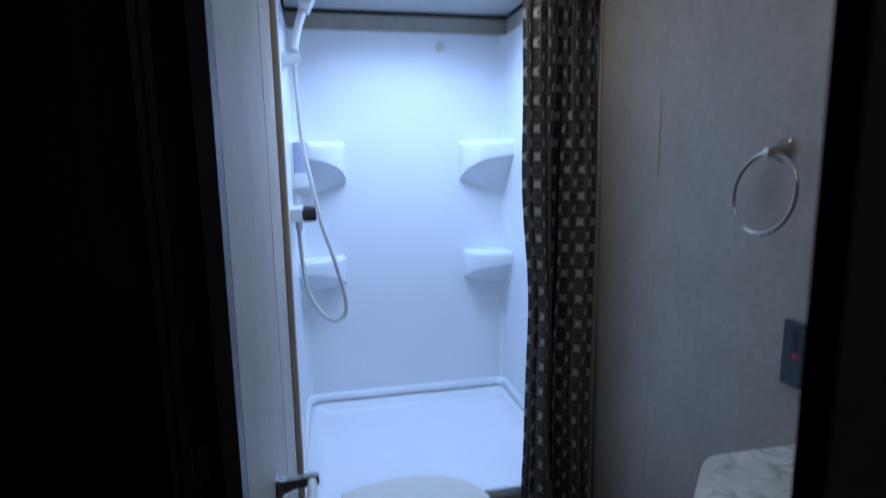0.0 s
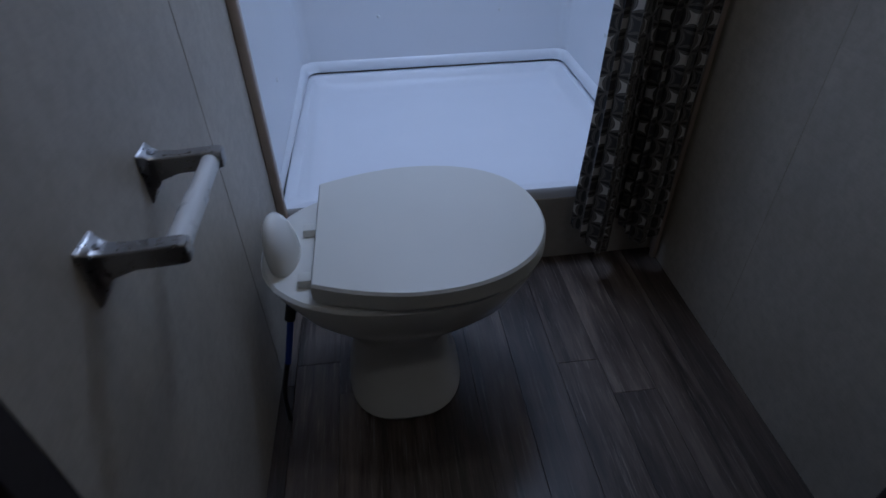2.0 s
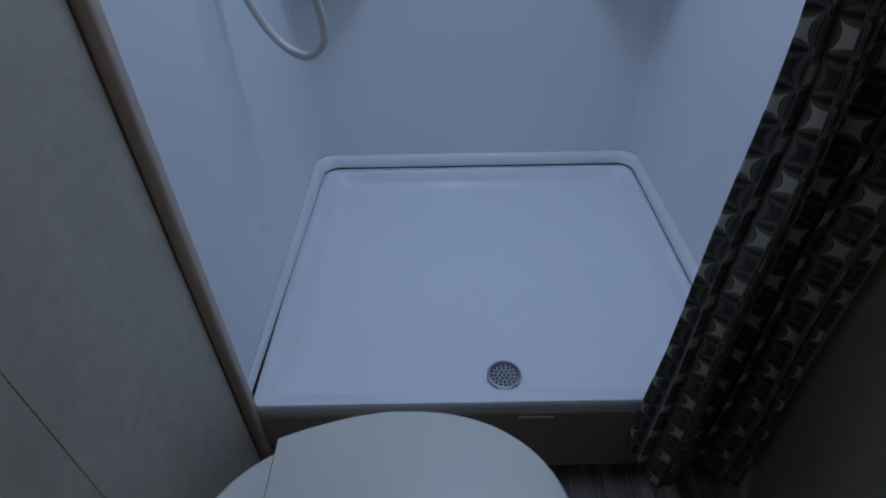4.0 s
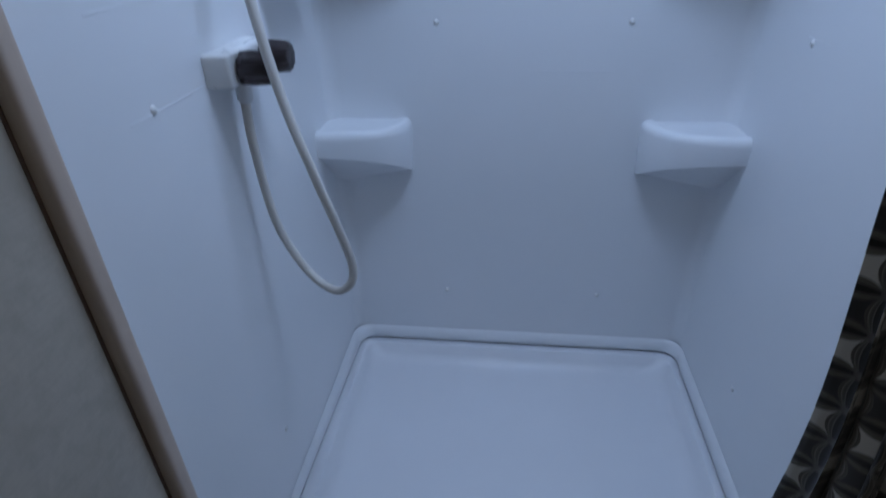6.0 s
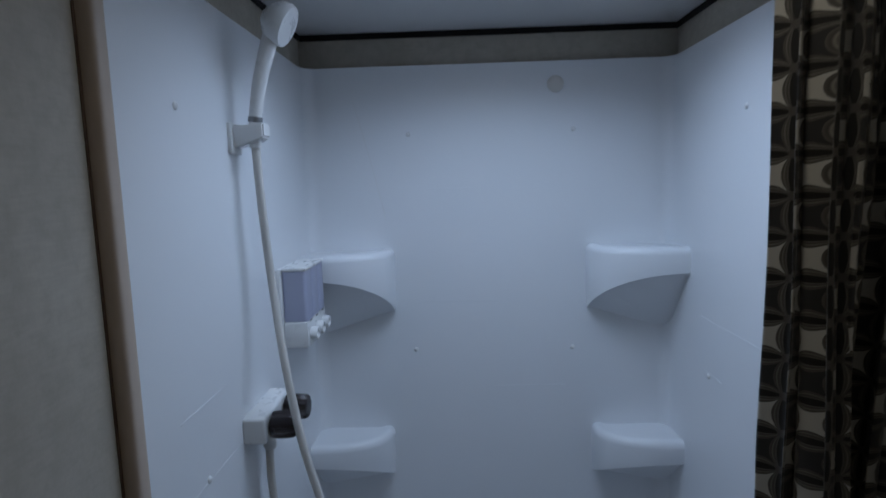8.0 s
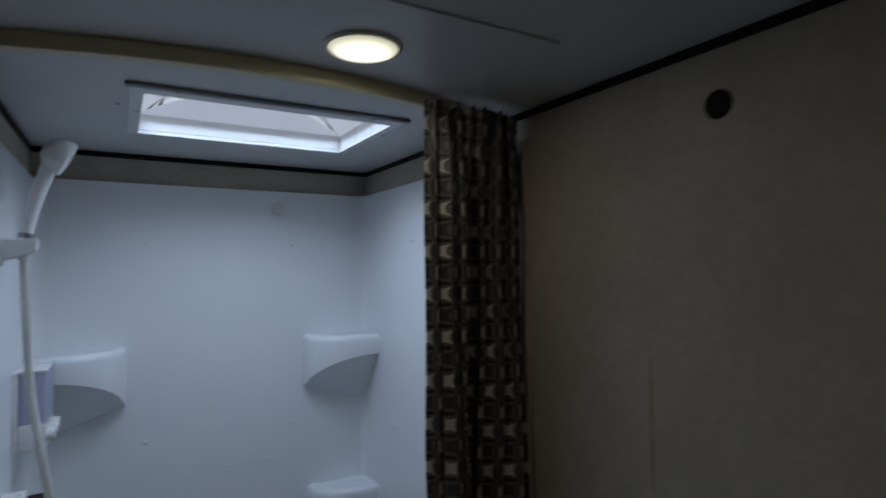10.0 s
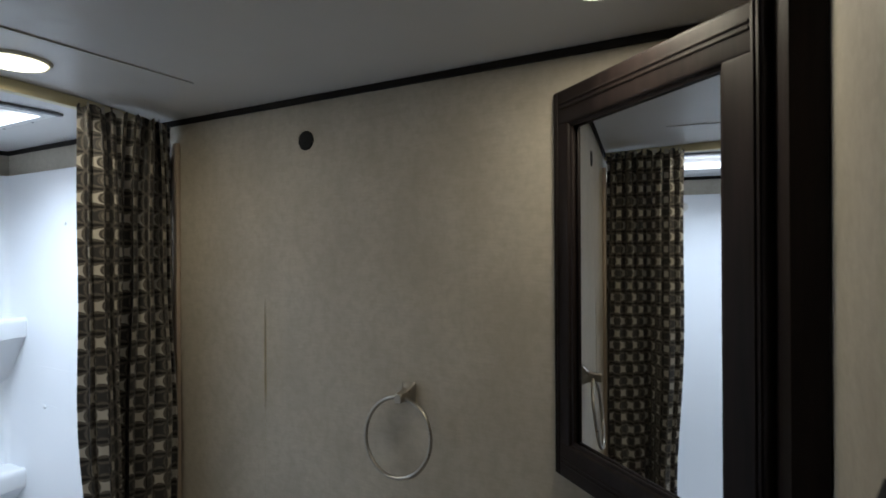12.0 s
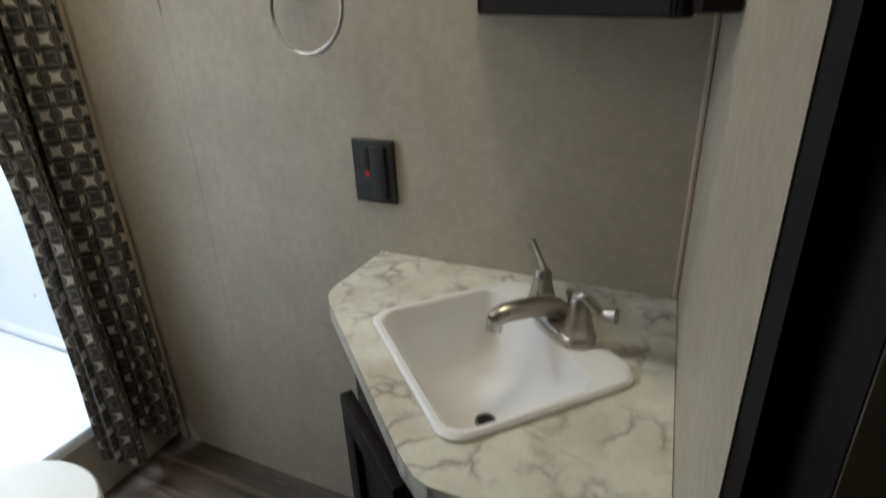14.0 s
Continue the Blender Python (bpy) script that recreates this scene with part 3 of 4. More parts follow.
def curtain_mesh():
    nu, nv = 200, 60
    bm = bmesh.new()
    lay = bm.loops.layers.uv.new("cloth")
    top, bottom = CEIL - 0.018, 0.085
    length = 0.90
    grid, rows = [], []
    for j in range(nv + 1):
        h = j / nv                                     # 0 at the hem
        row = []
        for i in range(nu + 1):
            s = i / nu
            folds = 8.6
            ph = 2 * math.pi * folds * (s + 0.018 * math.sin(11 * s + 2.0 * h))
            lobe = math.sin(2 * math.pi * 1.55 * s - 0.5)
            amp = (0.0165 - 0.0075 * (1 - h)) * (0.78 + 0.32 * math.sin(9.1 * s + 0.7 + 1.3 * h))
            amp *= min(1.0, s / 0.09)
            wob = 0.010 * math.sin(3.1 * h + 7 * s) + 0.006 * math.sin(9 * h + 3 * s)
            x = 0.730 + 0.257 * s + 0.014 * (1 - h) * (1 - s) + 0.006 * math.sin(2 * ph + 0.6) + wob * 0.72 - 0.008 * math.sin(math.pi * h) * (1 - s) + 0.027 * (1 - s) ** 1.5 * math.exp(-((h - 0.42) / 0.17) ** 2) - 0.007 * (1 - s) * (1 - h) ** 2
            y = 1.228 + 0.030 * s - 0.018 * math.sin(math.pi * s) + amp * math.sin(ph + 0.5 * math.sin(2.2 * h + 3 * s)) - 0.040 * (1 - h) ** 0.7 * lobe
            y += 0.085 * math.exp(-((s - 0.47) / 0.065) ** 2) * (1 - h) ** 0.8
            y += 0.004 * math.sin(23 * h + 11 * s)
            z = bottom + (top - bottom) * h + 0.007 * max(0.0, (h - 0.95) / 0.05) * math.sin(1.5 * ph + 1.0) + (1 - h) ** 6 * (0.03 * math.cos(2 * math.pi * 2.0 * s) + 0.02)
            row.append(Vector((min(x, 0.986), y, z)))
        rows.append(row)
    vs = [[bm.verts.new(p) for p in row] for row in rows]
    run = [0.0]
    mid = rows[nv // 2]
    for a, b in zip(mid, mid[1:]):
        run.append(run[-1] + (b - a).length)
    for j in range(nv):
        for i in range(nu):
            f = bm.faces.new((vs[j][i], vs[j][i + 1], vs[j + 1][i + 1], vs[j + 1][i]))
            for lp, (a, b) in zip(f.loops, ((i, j), (i + 1, j), (i + 1, j + 1), (i, j + 1))):
                lp[lay].uv = (run[a] / 0.0420 + 0.3, (rows[b][a].z) / 0.0420)
    return bm


part("cloth", curtain_mesh(), M_CURTAIN, curtain)

# ---------------------------------------------------------------- ceiling things
sk = thing("skylight", (0.5125, 1.65, CEIL), "rectangular roof skylight with a white flared frame", "skylight")
for wall in (box(SX0 + 0.0005, SX0 + 0.005, SY0 + 0.0005, SY1 - 0.0005, CEIL + 0.001, CEIL + 0.040), box(SX1 - 0.005, SX1 - 0.0005, SY0 + 0.0005, SY1 - 0.0005, CEIL + 0.001, CEIL + 0.040),
                  box(SX0 + 0.005, SX1 - 0.005, SY0 + 0.0005, SY0 + 0.005, CEIL + 0.001, CEIL + 0.040), box(SX0 + 0.005, SX1 - 0.005, SY1 - 0.005, SY1 - 0.0005, CEIL + 0.001, CEIL + 0.040)):
    part("shaft_wall", wall, M_WHITE, sk)
part("front_strip", box(0.222, 0.802, 1.424, 1.438, CEIL - 0.009, CEIL - 0.0006, 0.002, 1), M_STEEL, sk, "grey metal strip")


def flare():
    a = rounded(SX0 - 0.016, SX1 + 0.016, SY0 - 0.018, SY1 + 0.016, 0.006)
    b = rounded(SX0 + 0.007, SX1 - 0.007, SY0 + 0.007, SY1 - 0.007, 0.006)
    return loops([[(x, y, CEIL - 0.0006) for x, y in a], [(x, y, CEIL - 0.007) for x, y in a], [(x, y, CEIL - 0.009) for x, y in b], [(x, y, CEIL - 0.0005) for x, y in b]], False, False)


part("frame", flare(), M_WHITE, sk)


def skylight_dome():
    """A shallow dome: a flat top, two side slopes, a front slope and an arched back; and its back hips, filled in paler
    for the sky's brightness.
    """
    bm = bmesh.new()
    z0, z1 = CEIL + 0.038, CEIL + 0.104
    xa, xb, ya, yb = SX0 + 0.004, SX1 - 0.004, SY0 + 0.004, SY1 - 0.004
    ta, tb, tc, td = 0.327, 0.700, 1.52, 1.792

    def face(*points):
        bm.faces.new([bm.verts.new(p) for p in points])

    face((ta, tc, z1), (tb, tc, z1), (tb, td, z1), (ta, td, z1))
    face((xa, ya, z0), (xb, ya, z0), (tb, tc, z1), (ta, tc, z1))
    face((xa, ya, z0), (ta, tc, z1), (ta, yb - 0.02, z1 - 0.006), (xa, yb, z0))
    face((xb, ya, z0), (xb, yb, z0), (tb, yb - 0.02, z1 - 0.006), (tb, tc, z1))
    n = 24
    low, high = [], []
    for k in range(n + 1):
        u = 2 * k / n - 1
        rise = 1 - abs(u) ** 2.3
        x = (xa + xb) / 2 + u * (xb - xa) / 2
        low.append(bm.verts.new((x, yb, z0)))
        high.append(bm.verts.new((x, yb + (td - yb) * rise, z0 + 0.001 + (z1 - z0 - 0.002) * rise)))
    for k in range(n):
        bm.faces.new((low[k], low[k + 1], high[k + 1], high[k]))
    pale_bm = bmesh.new()
    rim = [pale_bm.verts.new(v.co) for v in high]
    edge = [pale_bm.verts.new((min(max(v.co.x, ta), tb), td + 0.002, z1 - 0.001)) for v in high]
    for k in range(n):
        if (edge[k].co - edge[k + 1].co).length < 1e-6:
            pale_bm.faces.new((rim[k], rim[k + 1], edge[k]))
        elif (rim[k].co - edge[k].co).length > 0.004:
            pale_bm.faces.new((rim[k], rim[k + 1], edge[k + 1], edge[k]))
    return bm, pale_bm


dome_bm, corner_bm = skylight_dome()
part("dome", dome_bm, M_DOME, sk, "milky plastic dome")
part("dome_corner", corner_bm, M_CORNER, sk, "dome corners coloured paler for the bright sky")
for x, y in ((0.30, 1.868), (0.53, 1.868), (0.74, 1.868), (0.81, 1.60), (0.81, 1.76), (0.21, 1.60), (0.31, 1.431), (0.71, 1.431)):
    part("screw", lathe(dome(0.004, 0.0025), Matrix.Translation((x, y, CEIL - 0.009 if abs(y - 1.431) < 0.01 else CEIL - 0.0006)) @ Matrix.Rotation(radians(180), 4, "X"), 10), M_STEEL, sk)


def puck(x, y):
    p = thing("ceiling_light", (x, y, CEIL), "round flush ceiling light with a lit diffuser", "ceiling light", "puck lights")
    part("rim", lathe([(0.060, -0.0005), (0.060, -0.003), (0.058, -0.005), (0.055, -0.006), (0.0535, -0.004), (0.0535, -0.0005)], Matrix.Translation((x, y, CEIL)), 40), M_IVORY, p)
    part("diffuser", lathe([(0.0540, -0.003), (0.050, -0.0085), (0.027, -0.0135), (0.0005, -0.0145)], Matrix.Translation((x, y, CEIL)), 40), M_PUCK, p, "glowing frosted diffuser")


puck(0.541, 1.072)
puck(0.768, 0.055)

vent = thing("roof_vent", (0.2, 0.6, CEIL), "square roof vent with an ivory plastic surround", "vent")
ro, ri = rounded(0.003, 0.400, 0.405, 0.800, 0.04), rounded(0.048, 0.355, 0.45, 0.755, 0.03)
ri2 = rounded(0.053, 0.35, 0.455, 0.75, 0.03)
part("surround", loops([[(x, y, CEIL - 0.0006) for x, y in ro], [(0.2015 + (x - 0.2015) * 0.985, 0.6025 + (y - 0.6025) * 0.985, CEIL - 0.014) for x, y in ro],
                        [(0.2015 + (x - 0.2015) * 0.95, 0.6025 + (y - 0.6025) * 0.95, CEIL - 0.020) for x, y in ro], [(x, y, CEIL - 0.021) for x, y in ri], [(x, y, CEIL - 0.001) for x, y in ri2]], False, False), M_IVORY, vent)
part("lid", box(0.051, 0.352, 0.453, 0.752, CEIL - 0.006, CEIL - 0.001), M_IVORY, vent, "translucent ivory lid")
part("screw", lathe(dome(0.005, 0.004), Matrix.Translation((0.398, 0.838, CEIL - 0.0006)) @ Matrix.Rotation(radians(180), 4, "X"), 12), M_STEEL, vent)

# ---------------------------------------------------------------- toilet
wc = thing("toilet", (0.29, 0.965, 0), "bone-coloured pedestal toilet with a closed lid", "toilet")
TY = 0.960


def d_shape(x0, x1, wb, wm, z, n=28):
    """A lid outline: straight at the back, round at the front."""
    pts = []
    for k in range(n + 1):
        q = math.pi * (k / n) - math.pi / 2
        c, s = math.cos(q), math.sin(q)
        xm = x0 + (x1 - x0) * 0.42
        pts.append((xm + (x1 - xm) * abs(c) ** 0.86, TY + wm * (1 if s > 0 else -1) * abs(s) ** 0.92, z))
    for k in range(1, 8):
        t = k / 8
        w = wm + (wb - wm) * t ** 1.7
        pts.append((x0 + (x1 - x0) * 0.42 * (1 - t), TY + w, z))
    pts.append((x0, TY + wb, z))
    pts.append((x0, TY - wb, z))
    for k in range(7, 0, -1):
        t = k / 8
        w = wm + (wb - wm) * t ** 1.7
        pts.append((x0 + (x1 - x0) * 0.42 * (1 - t), TY - w, z))
    return pts


part("lid", loops([d_shape(0.140, 0.557, 0.151, 0.194, 0.3635), d_shape(0.137, 0.562, 0.154, 0.198, 0.366), d_shape(0.137, 0.561, 0.154, 0.198, 0.394), d_shape(0.140, 0.557, 0.151, 0.194, 0.399),
                   d_shape(0.16, 0.53, 0.13, 0.17, 0.4005)]), M_LID, wc, "smooth bone plastic lid")
part("seat", loops([d_shape(0.142, 0.552, 0.150, 0.190, 0.356), d_shape(0.140, 0.555, 0.152, 0.193, 0.358), d_shape(0.140, 0.555, 0.152, 0.193, 0.3615), d_shape(0.146, 0.548, 0.146, 0.186, 0.363)]), M_LID, wc)


def oval(cx, a_back, a_front, b, z, n=44, e=2.3):
    pts = []
    for k in range(n):
        q = 2 * math.pi * k / n
        c, s = math.cos(q), math.sin(q)
        a = a_front if c > 0 else a_back
        pts.append((cx + a * (abs(c) ** (2 / e)) * (1 if c > 0 else -1), TY + b * (abs(s) ** (2 / e)) * (1 if s > 0 else -1), z))
    return pts


bowl = loops([oval(0.275, 0.115, 0.12, 0.150, 0.0, e=2.7), oval(0.275, 0.12, 0.126, 0.154, 0.010, e=2.7), oval(0.275, 0.115, 0.12, 0.145, 0.030, e=2.7), oval(0.275, 0.105, 0.105, 0.110, 0.075),
              oval(0.275, 0.10, 0.10, 0.094, 0.145), oval(0.28, 0.12, 0.125, 0.108, 0.185), oval(0.288, 0.165, 0.18, 0.138, 0.225), oval(0.294, 0.215, 0.222, 0.168, 0.27), oval(0.297, 0.245, 0.242, 0.182, 0.31),
              oval(0.30, 0.262, 0.252, 0.190, 0.336), oval(0.30, 0.268, 0.254, 0.192, 0.350), oval(0.30, 0.262, 0.248, 0.187, 0.3555), oval(0.30, 0.2, 0.2, 0.15, 0.356)])
part("bowl", bowl, M_PORCELAIN, wc, "glazed bone bowl and pedestal")
part("bolt_cap", lathe([(0.008, 0), (0.008, 0.012), (0.005, 0.018), (0.0005, 0.019)], Matrix.Translation((0.29, 0.831, 0.020)), 14), M_PORCELAIN, wc)
for y in (0.861, 1.005):
    part("hinge", box(0.108, 0.142, y - 0.012, y + 0.012, 0.355, 0.372, 0.003, 2), M_LID, wc)
hump_m = Matrix.Translation((0.076, 0.943, 0.366)) @ Matrix.Rotation(radians(-8), 4, "Y") @ Matrix.Diagonal((0.029, 0.062, 0.078, 1))
bmh = bmesh.new()
bmesh.ops.create_uvsphere(bmh, u_segments=32, v_segments=20, radius=1, matrix=hump_m)
part("breaker_cover", bmh, M_PORCELAIN, wc, "glossy oval cover at the back")
part("supply_pipe", tube(spline([(0.030, 0.843, 0.0), (0.034, 0.845, 0.08), (0.045, 0.85, 0.13), (0.055, 0.858, 0.165)]), 0.0045), M_BLACK, wc, "thin black supply pipe")
part("pipe_end", tube(spline([(0.054, 0.857, 0.16), (0.068, 0.868, 0.225), (0.085, 0.885, 0.31)]), 0.006), M_BLUE, wc, "blue pipe end")
part("valve", tube([(0.075, 0.872, 0.262), (0.082, 0.878, 0.29)], 0.010, 12), M_BLACK, wc, "black pipe fitting")

# ---------------------------------------------------------------- toilet roll holder
tp = thing("toilet_roll_holder", (0, 0.635, 0.70), "chrome toilet roll holder with an empty white roller", "roll holder")


def post(y):
    """A flared wall foot that tapers into a squared arm."""
    rows = []
    for x, hy, z0, z1 in ((-0.003, 0.019, 0.636, 0.704), (0.004, 0.0185, 0.641, 0.702), (0.010, 0.014, 0.654, 0.697), (0.018, 0.011, 0.665, 0.694), (0.040, 0.0095, 0.672, 0.694), (0.083, 0.009, 0.674, 0.697), (0.091, 0.0085, 0.676, 0.696)):
        rows.append([(x, y - hy, z0), (x, y + hy, z0), (x, y + hy, z1), (x, y - hy, z1)])
    bm = loops(rows)
    bmesh.ops.bevel(bm, geom=[e for e in bm.edges], offset=0.0015, segments=1, affect="EDGES")
    return bm


for y in (0.550, 0.722):
    p = part("post", post(y), M_SATIN, tp)
    part("screw", lathe(dome(0.005, 0.002), Matrix.Translation((0.011, y, 0.6965)), 12), M_STEEL, p)
part("roller", tube([(0.077, 0.556, 0.684), (0.077, 0.640, 0.684)], 0.0120, 20), M_WHITE, tp, "white sprung roller")
part("roller_sleeve", tube([(0.077, 0.638, 0.684), (0.077, 0.716, 0.684)], 0.0104, 20), M_WHITE, tp)

# ---------------------------------------------------------------- shower fittings
valve = thing("shower_valve", (0, 1.70, 1.17), "white two-handle shower valve with smoked knobs", "shower valve")
part("body", box(0.0, 0.044, 1.612, 1.772, 1.148, 1.198, 0.006, 3), M_WHITE, valve)
for y in (1.648, 1.732):
    prof = [(0.016, 0.0), (0.024, 0.004), (0.025, 0.022), (0.0235, 0.044), (0.019, 0.049), (0.0005, 0.050)]
    n = 32
    rings = [[(r * (1 + (0.06 if k % 4 < 2 else -0.05) * (0.2 < i < 4.5)) * math.cos(2 * math.pi * k / n), r * (1 + (0.06 if k % 4 < 2 else -0.05) * (0.2 < i < 4.5)) * math.sin(2 * math.pi * k / n), z) for k in range(n)]
             for i, (r, z) in enumerate(prof)]
    bmk = loops(rings)
    bmk.transform(axis_x(0.044, y, 1.172))
    k_ob = part("knob", bmk, M_SMOKE, valve, "smoked acrylic knob")
    part("stem", tube([(0.042, y, 1.172), (0.086, y, 1.172)], 0.008, 12), M_STEEL, k_ob)
part("outlet", lathe([(0.013, 0), (0.013, -0.03), (0.010, -0.036), (0.0005, -0.036)], Matrix.Translation((0.030, 1.672, 1.149)), 16), M_WHITE, valve)

brk = thing("shower_bracket", (0, 1.66, 1.72), "white wall bracket for the hand shower", "bracket")
part("plate", box(0.0, 0.010, 1.640, 1.690, 1.680, 1.735, 0.003, 2), M_WHITE, brk)
rows = []
for x, hy, z0, z1 in ((0.008, 0.017, 1.690, 1.732), (0.030, 0.019, 1.694, 1.730), (0.050, 0.021, 1.700, 1.732), (0.066, 0.019, 1.708, 1.734)):
    rows.append([(x, 1.665 - hy, z0), (x, 1.665 + hy, z0), (x, 1.665 + hy, z1), (x, 1.665 - hy, z1)])
cradle = loops(rows)
bmesh.ops.bevel(cradle, geom=cradle.edges[:], offset=0.003, segments=2, affect="EDGES")
part("cradle", cradle, M_WHITE, brk)

hs = thing("hand_shower", (0.05, 1.66, 1.74), "white plastic hand shower in its wall bracket", "hand shower")
wand = spline([(0.046, 1.664, 1.690), (0.048, 1.664, 1.735), (0.060, 1.664, 1.80), (0.078, 1.664, 1.86), (0.094, 1.665, 1.905)], 6)
part("handle", tube(wand, [0.0105 + 0.005 * (i / (len(wand) - 1)) for i in range(len(wand))], 18), M_WHITE, hs)
part("head", lathe([(0.012, -0.034), (0.026, -0.024), (0.037, -0.010), (0.039, 0.006), (0.036, 0.014), (0.0005, 0.016)], Matrix.Translation((0.105, 1.668, 1.905)) @ Matrix.Rotation(radians(118), 4, "Y"), 30), M_WHITE, hs)
part("collar", tube([wand[6], wand[7]], 0.0128, 18), M_STEEL, hs)
hose = spline([(0.046, 1.664, 1.690), (0.050, 1.664, 1.58), (0.058, 1.668, 1.44), (0.085, 1.635, 1.283), (0.113, 1.621, 1.138), (0.149, 1.611, 1.016), (0.175, 1.621, 0.907), (0.187, 1.630, 0.834), (0.179, 1.628, 0.795),
               (0.145, 1.634, 0.776), (0.092, 1.652, 0.807), (0.048, 1.660, 0.90), (0.034, 1.662, 1.04), (0.030, 1.672, 1.115)], 9)
part("hose", tube(hose, 0.0078, 12), M_HOSE, hs, "ivory ribbed hose in a hanging loop")

dsp = thing("soap_dispenser", (0, 1.93, 1.34), "white wall dispenser with three frosted tanks", "dispenser")
part("back", box(0.0, 0.012, 1.842, 2.02, 1.256, 1.437, 0.004, 2), M_WHITE, dsp)
part("base", box(0.012, 0.066, 1.850, 2.012, 1.258, 1.318, 0.005, 2), M_WHITE, dsp)
part("top", box(0.012, 0.068, 1.850, 2.012, 1.432, 1.440, 0.003, 2), M_WHITE, dsp)
for k in range(3):
    y = 1.852 + 0.0535 * k
    part("tank", prism([(x, yy) for x, yy in rounded(0.012, 0.066, y, y + 0.0505, 0.008, 4)], 1.3185, 1.4315), M_TANK, dsp, "frosted bluish tank")
    b = part("button", lathe([(0.015, 0), (0.017, 0.006), (0.014, 0.016), (0.010, 0.016), (0.009, 0.011), (0.0005, 0.010)], axis_x(0.066, y + 0.025, 1.285), 20), M_WHITE, dsp)
    part("mark", box(0.0658, 0.0667, y + 0.018, y + 0.034, 1.3145, 1.3172), M_STEEL, dsp)

# ---------------------------------------------------------------- towel ring, outlet, switch, wall plug
ring = thing("towel_ring", (RX, 0.505, 1.37), "brushed nickel towel ring on the wall", "towel ring")
rows = []
for x, hy, z0, z1 in ((1.0, 0.0165, 1.346, 1.390), (0.995, 0.0155, 1.347, 1.389), (0.986, 0.009, 1.353, 1.378), (0.968, 0.0075, 1.356, 1.374), (0.955, 0.0085, 1.354, 1.374)):
    rows.append([(x, 0.505 - hy, z0), (x, 0.505 + hy, z0), (x, 0.505 + hy, z1), (x, 0.505 - hy, z1)])
mt = loops(rows)
bmesh.ops.bevel(mt, geom=mt.edges[:], offset=0.002, segments=1, affect="EDGES")
part("mount", mt, M_NICKEL, ring)
part("ring", tube([(0.964 + 0.010 * math.cos(q), 0.512 + 0.078 * math.sin(q), 1.284 + 0.078 * math.cos(q)) for q in [2 * math.pi * k / 64 for k in range(64)]], 0.0042, 10, closed=True), M_NICKEL, ring)

out = thing("wall_outlet", (RX, 0.415, 0.985), "black outlet plate with a red button", "outlet")
part("plate", box(0.988, 0.9995, 0.370, 0.463, 0.918, 1.046, 0.004, 3), M_BLACK, out)
part("insert", box(0.981, 0.989, 0.386, 0.420, 0.930, 1.034, 0.002, 2), M_BLACK, out)
part("red_button", box(0.9855, 0.9885, 0.424, 0.435, 0.972, 0.984, 0.001, 1), M_RED, out, "small red button")
part("socket_face", box(0.9858, 0.9885, 0.424, 0.446, 0.990, 1.030, 0.002, 2), M_BLACK, out)

plug = thing("wall_plug", (RX, 0.785, 1.914), "round black plug in the wall", "plug")
part("disc", lathe([(0.0225, 0), (0.0225, 0.0015), (0.019, 0.003), (0.0005, 0.0022)], axis_x(RX, 0.785, 1.914) @ Matrix.Rotation(radians(180), 4, "X"), 28), M_DARK, plug)

swt = thing("switch_plate", (0.447, part_y(0.447), 1.464), "black switch plate with clipped corners", "switch")
c, HW, HH = 0.018, 0.055, 0.047
oct_pts = [(-HW + c, -HH), (HW - c, -HH), (HW, -HH + c), (HW, HH - c), (HW - c, HH), (-HW + c, HH), (-HW, HH - c), (-HW, -HH + c)]
bmp = prism(oct_pts, 0.001, 0.0065, 0.002, 2)
bmp.transform(Matrix.Translation((0.447, part_y(0.447), 1.464)) @ Matrix.Rotation(math.atan(0.0586), 4, "Z") @ Matrix.Rotation(radians(-90), 4, "X"))
part("plate", bmp, M_BLACK, swt)
for dx in (-0.012, 0.012):
    part("rib", box(0.447 + dx - 0.002, 0.447 + dx + 0.002, part_y(0.447) + 0.005, part_y(0.447) + 0.009, 1.442, 1.486, 0.001, 1), M_BLACK, swt)
part("toggle", box(0.474, 0.480, part_y(0.447) + 0.006, part_y(0.447) + 0.015, 1.458, 1.466, 0.0015, 2), M_BLACK, swt)

# ---------------------------------------------------------------- corner vanity
VE = Vector((0.68, 0.735)).normalized()                     # along the front edge
VN = Vector((-VE.y, VE.x))                                   # out of the front
V0 = Vector((0.497, 0.098))
CT = 0.805


def va(s, t):
    q = V0 + VE * s + VN * t
    return (q.x, q.y)


ctr_pts = [(RX - 0.001, part_y(1.0) + 0.001), (RX - 0.001, 0.420), (0.835, 0.424), (0.812, 0.421), (0.796, 0.414), va(0.405, 0.0), va(0.01, 0.0), (0.482, 0.075), (0.476, 0.055), (0.474, part_y(0.474) + 0.001)]


def cut_top(points, hole, z0, z1):
    """A slab with a hole: skin from the outer outline to the hole on both sides."""
    bm = bmesh.new()
    def ringed(pts, z):
        vs = [bm.verts.new((x, y, z)) for x, y in pts]
        return vs, [bm.edges.new((vs[i], vs[(i + 1) % len(vs)])) for i in range(len(vs))]
    keep = []
    for z in (z0, z1):
        a, ea = ringed(points, z)
        b, eb = ringed(hole, z)
        bmesh.ops.triangle_fill(bm, edges=ea + eb, use_beauty=True)
        keep.append((a, b))
    for k in (0, 1):
        lo, hi = keep[0][k], keep[1][k]
        for i in range(len(lo)):
            j = (i + 1) % len(lo)
            bm.faces.new((lo[i], lo[j], hi[j], hi[i]))
    return bm


SC = Vector((0.752, 0.081))                                  # sink centre
SL, SW = 0.161, 0.142


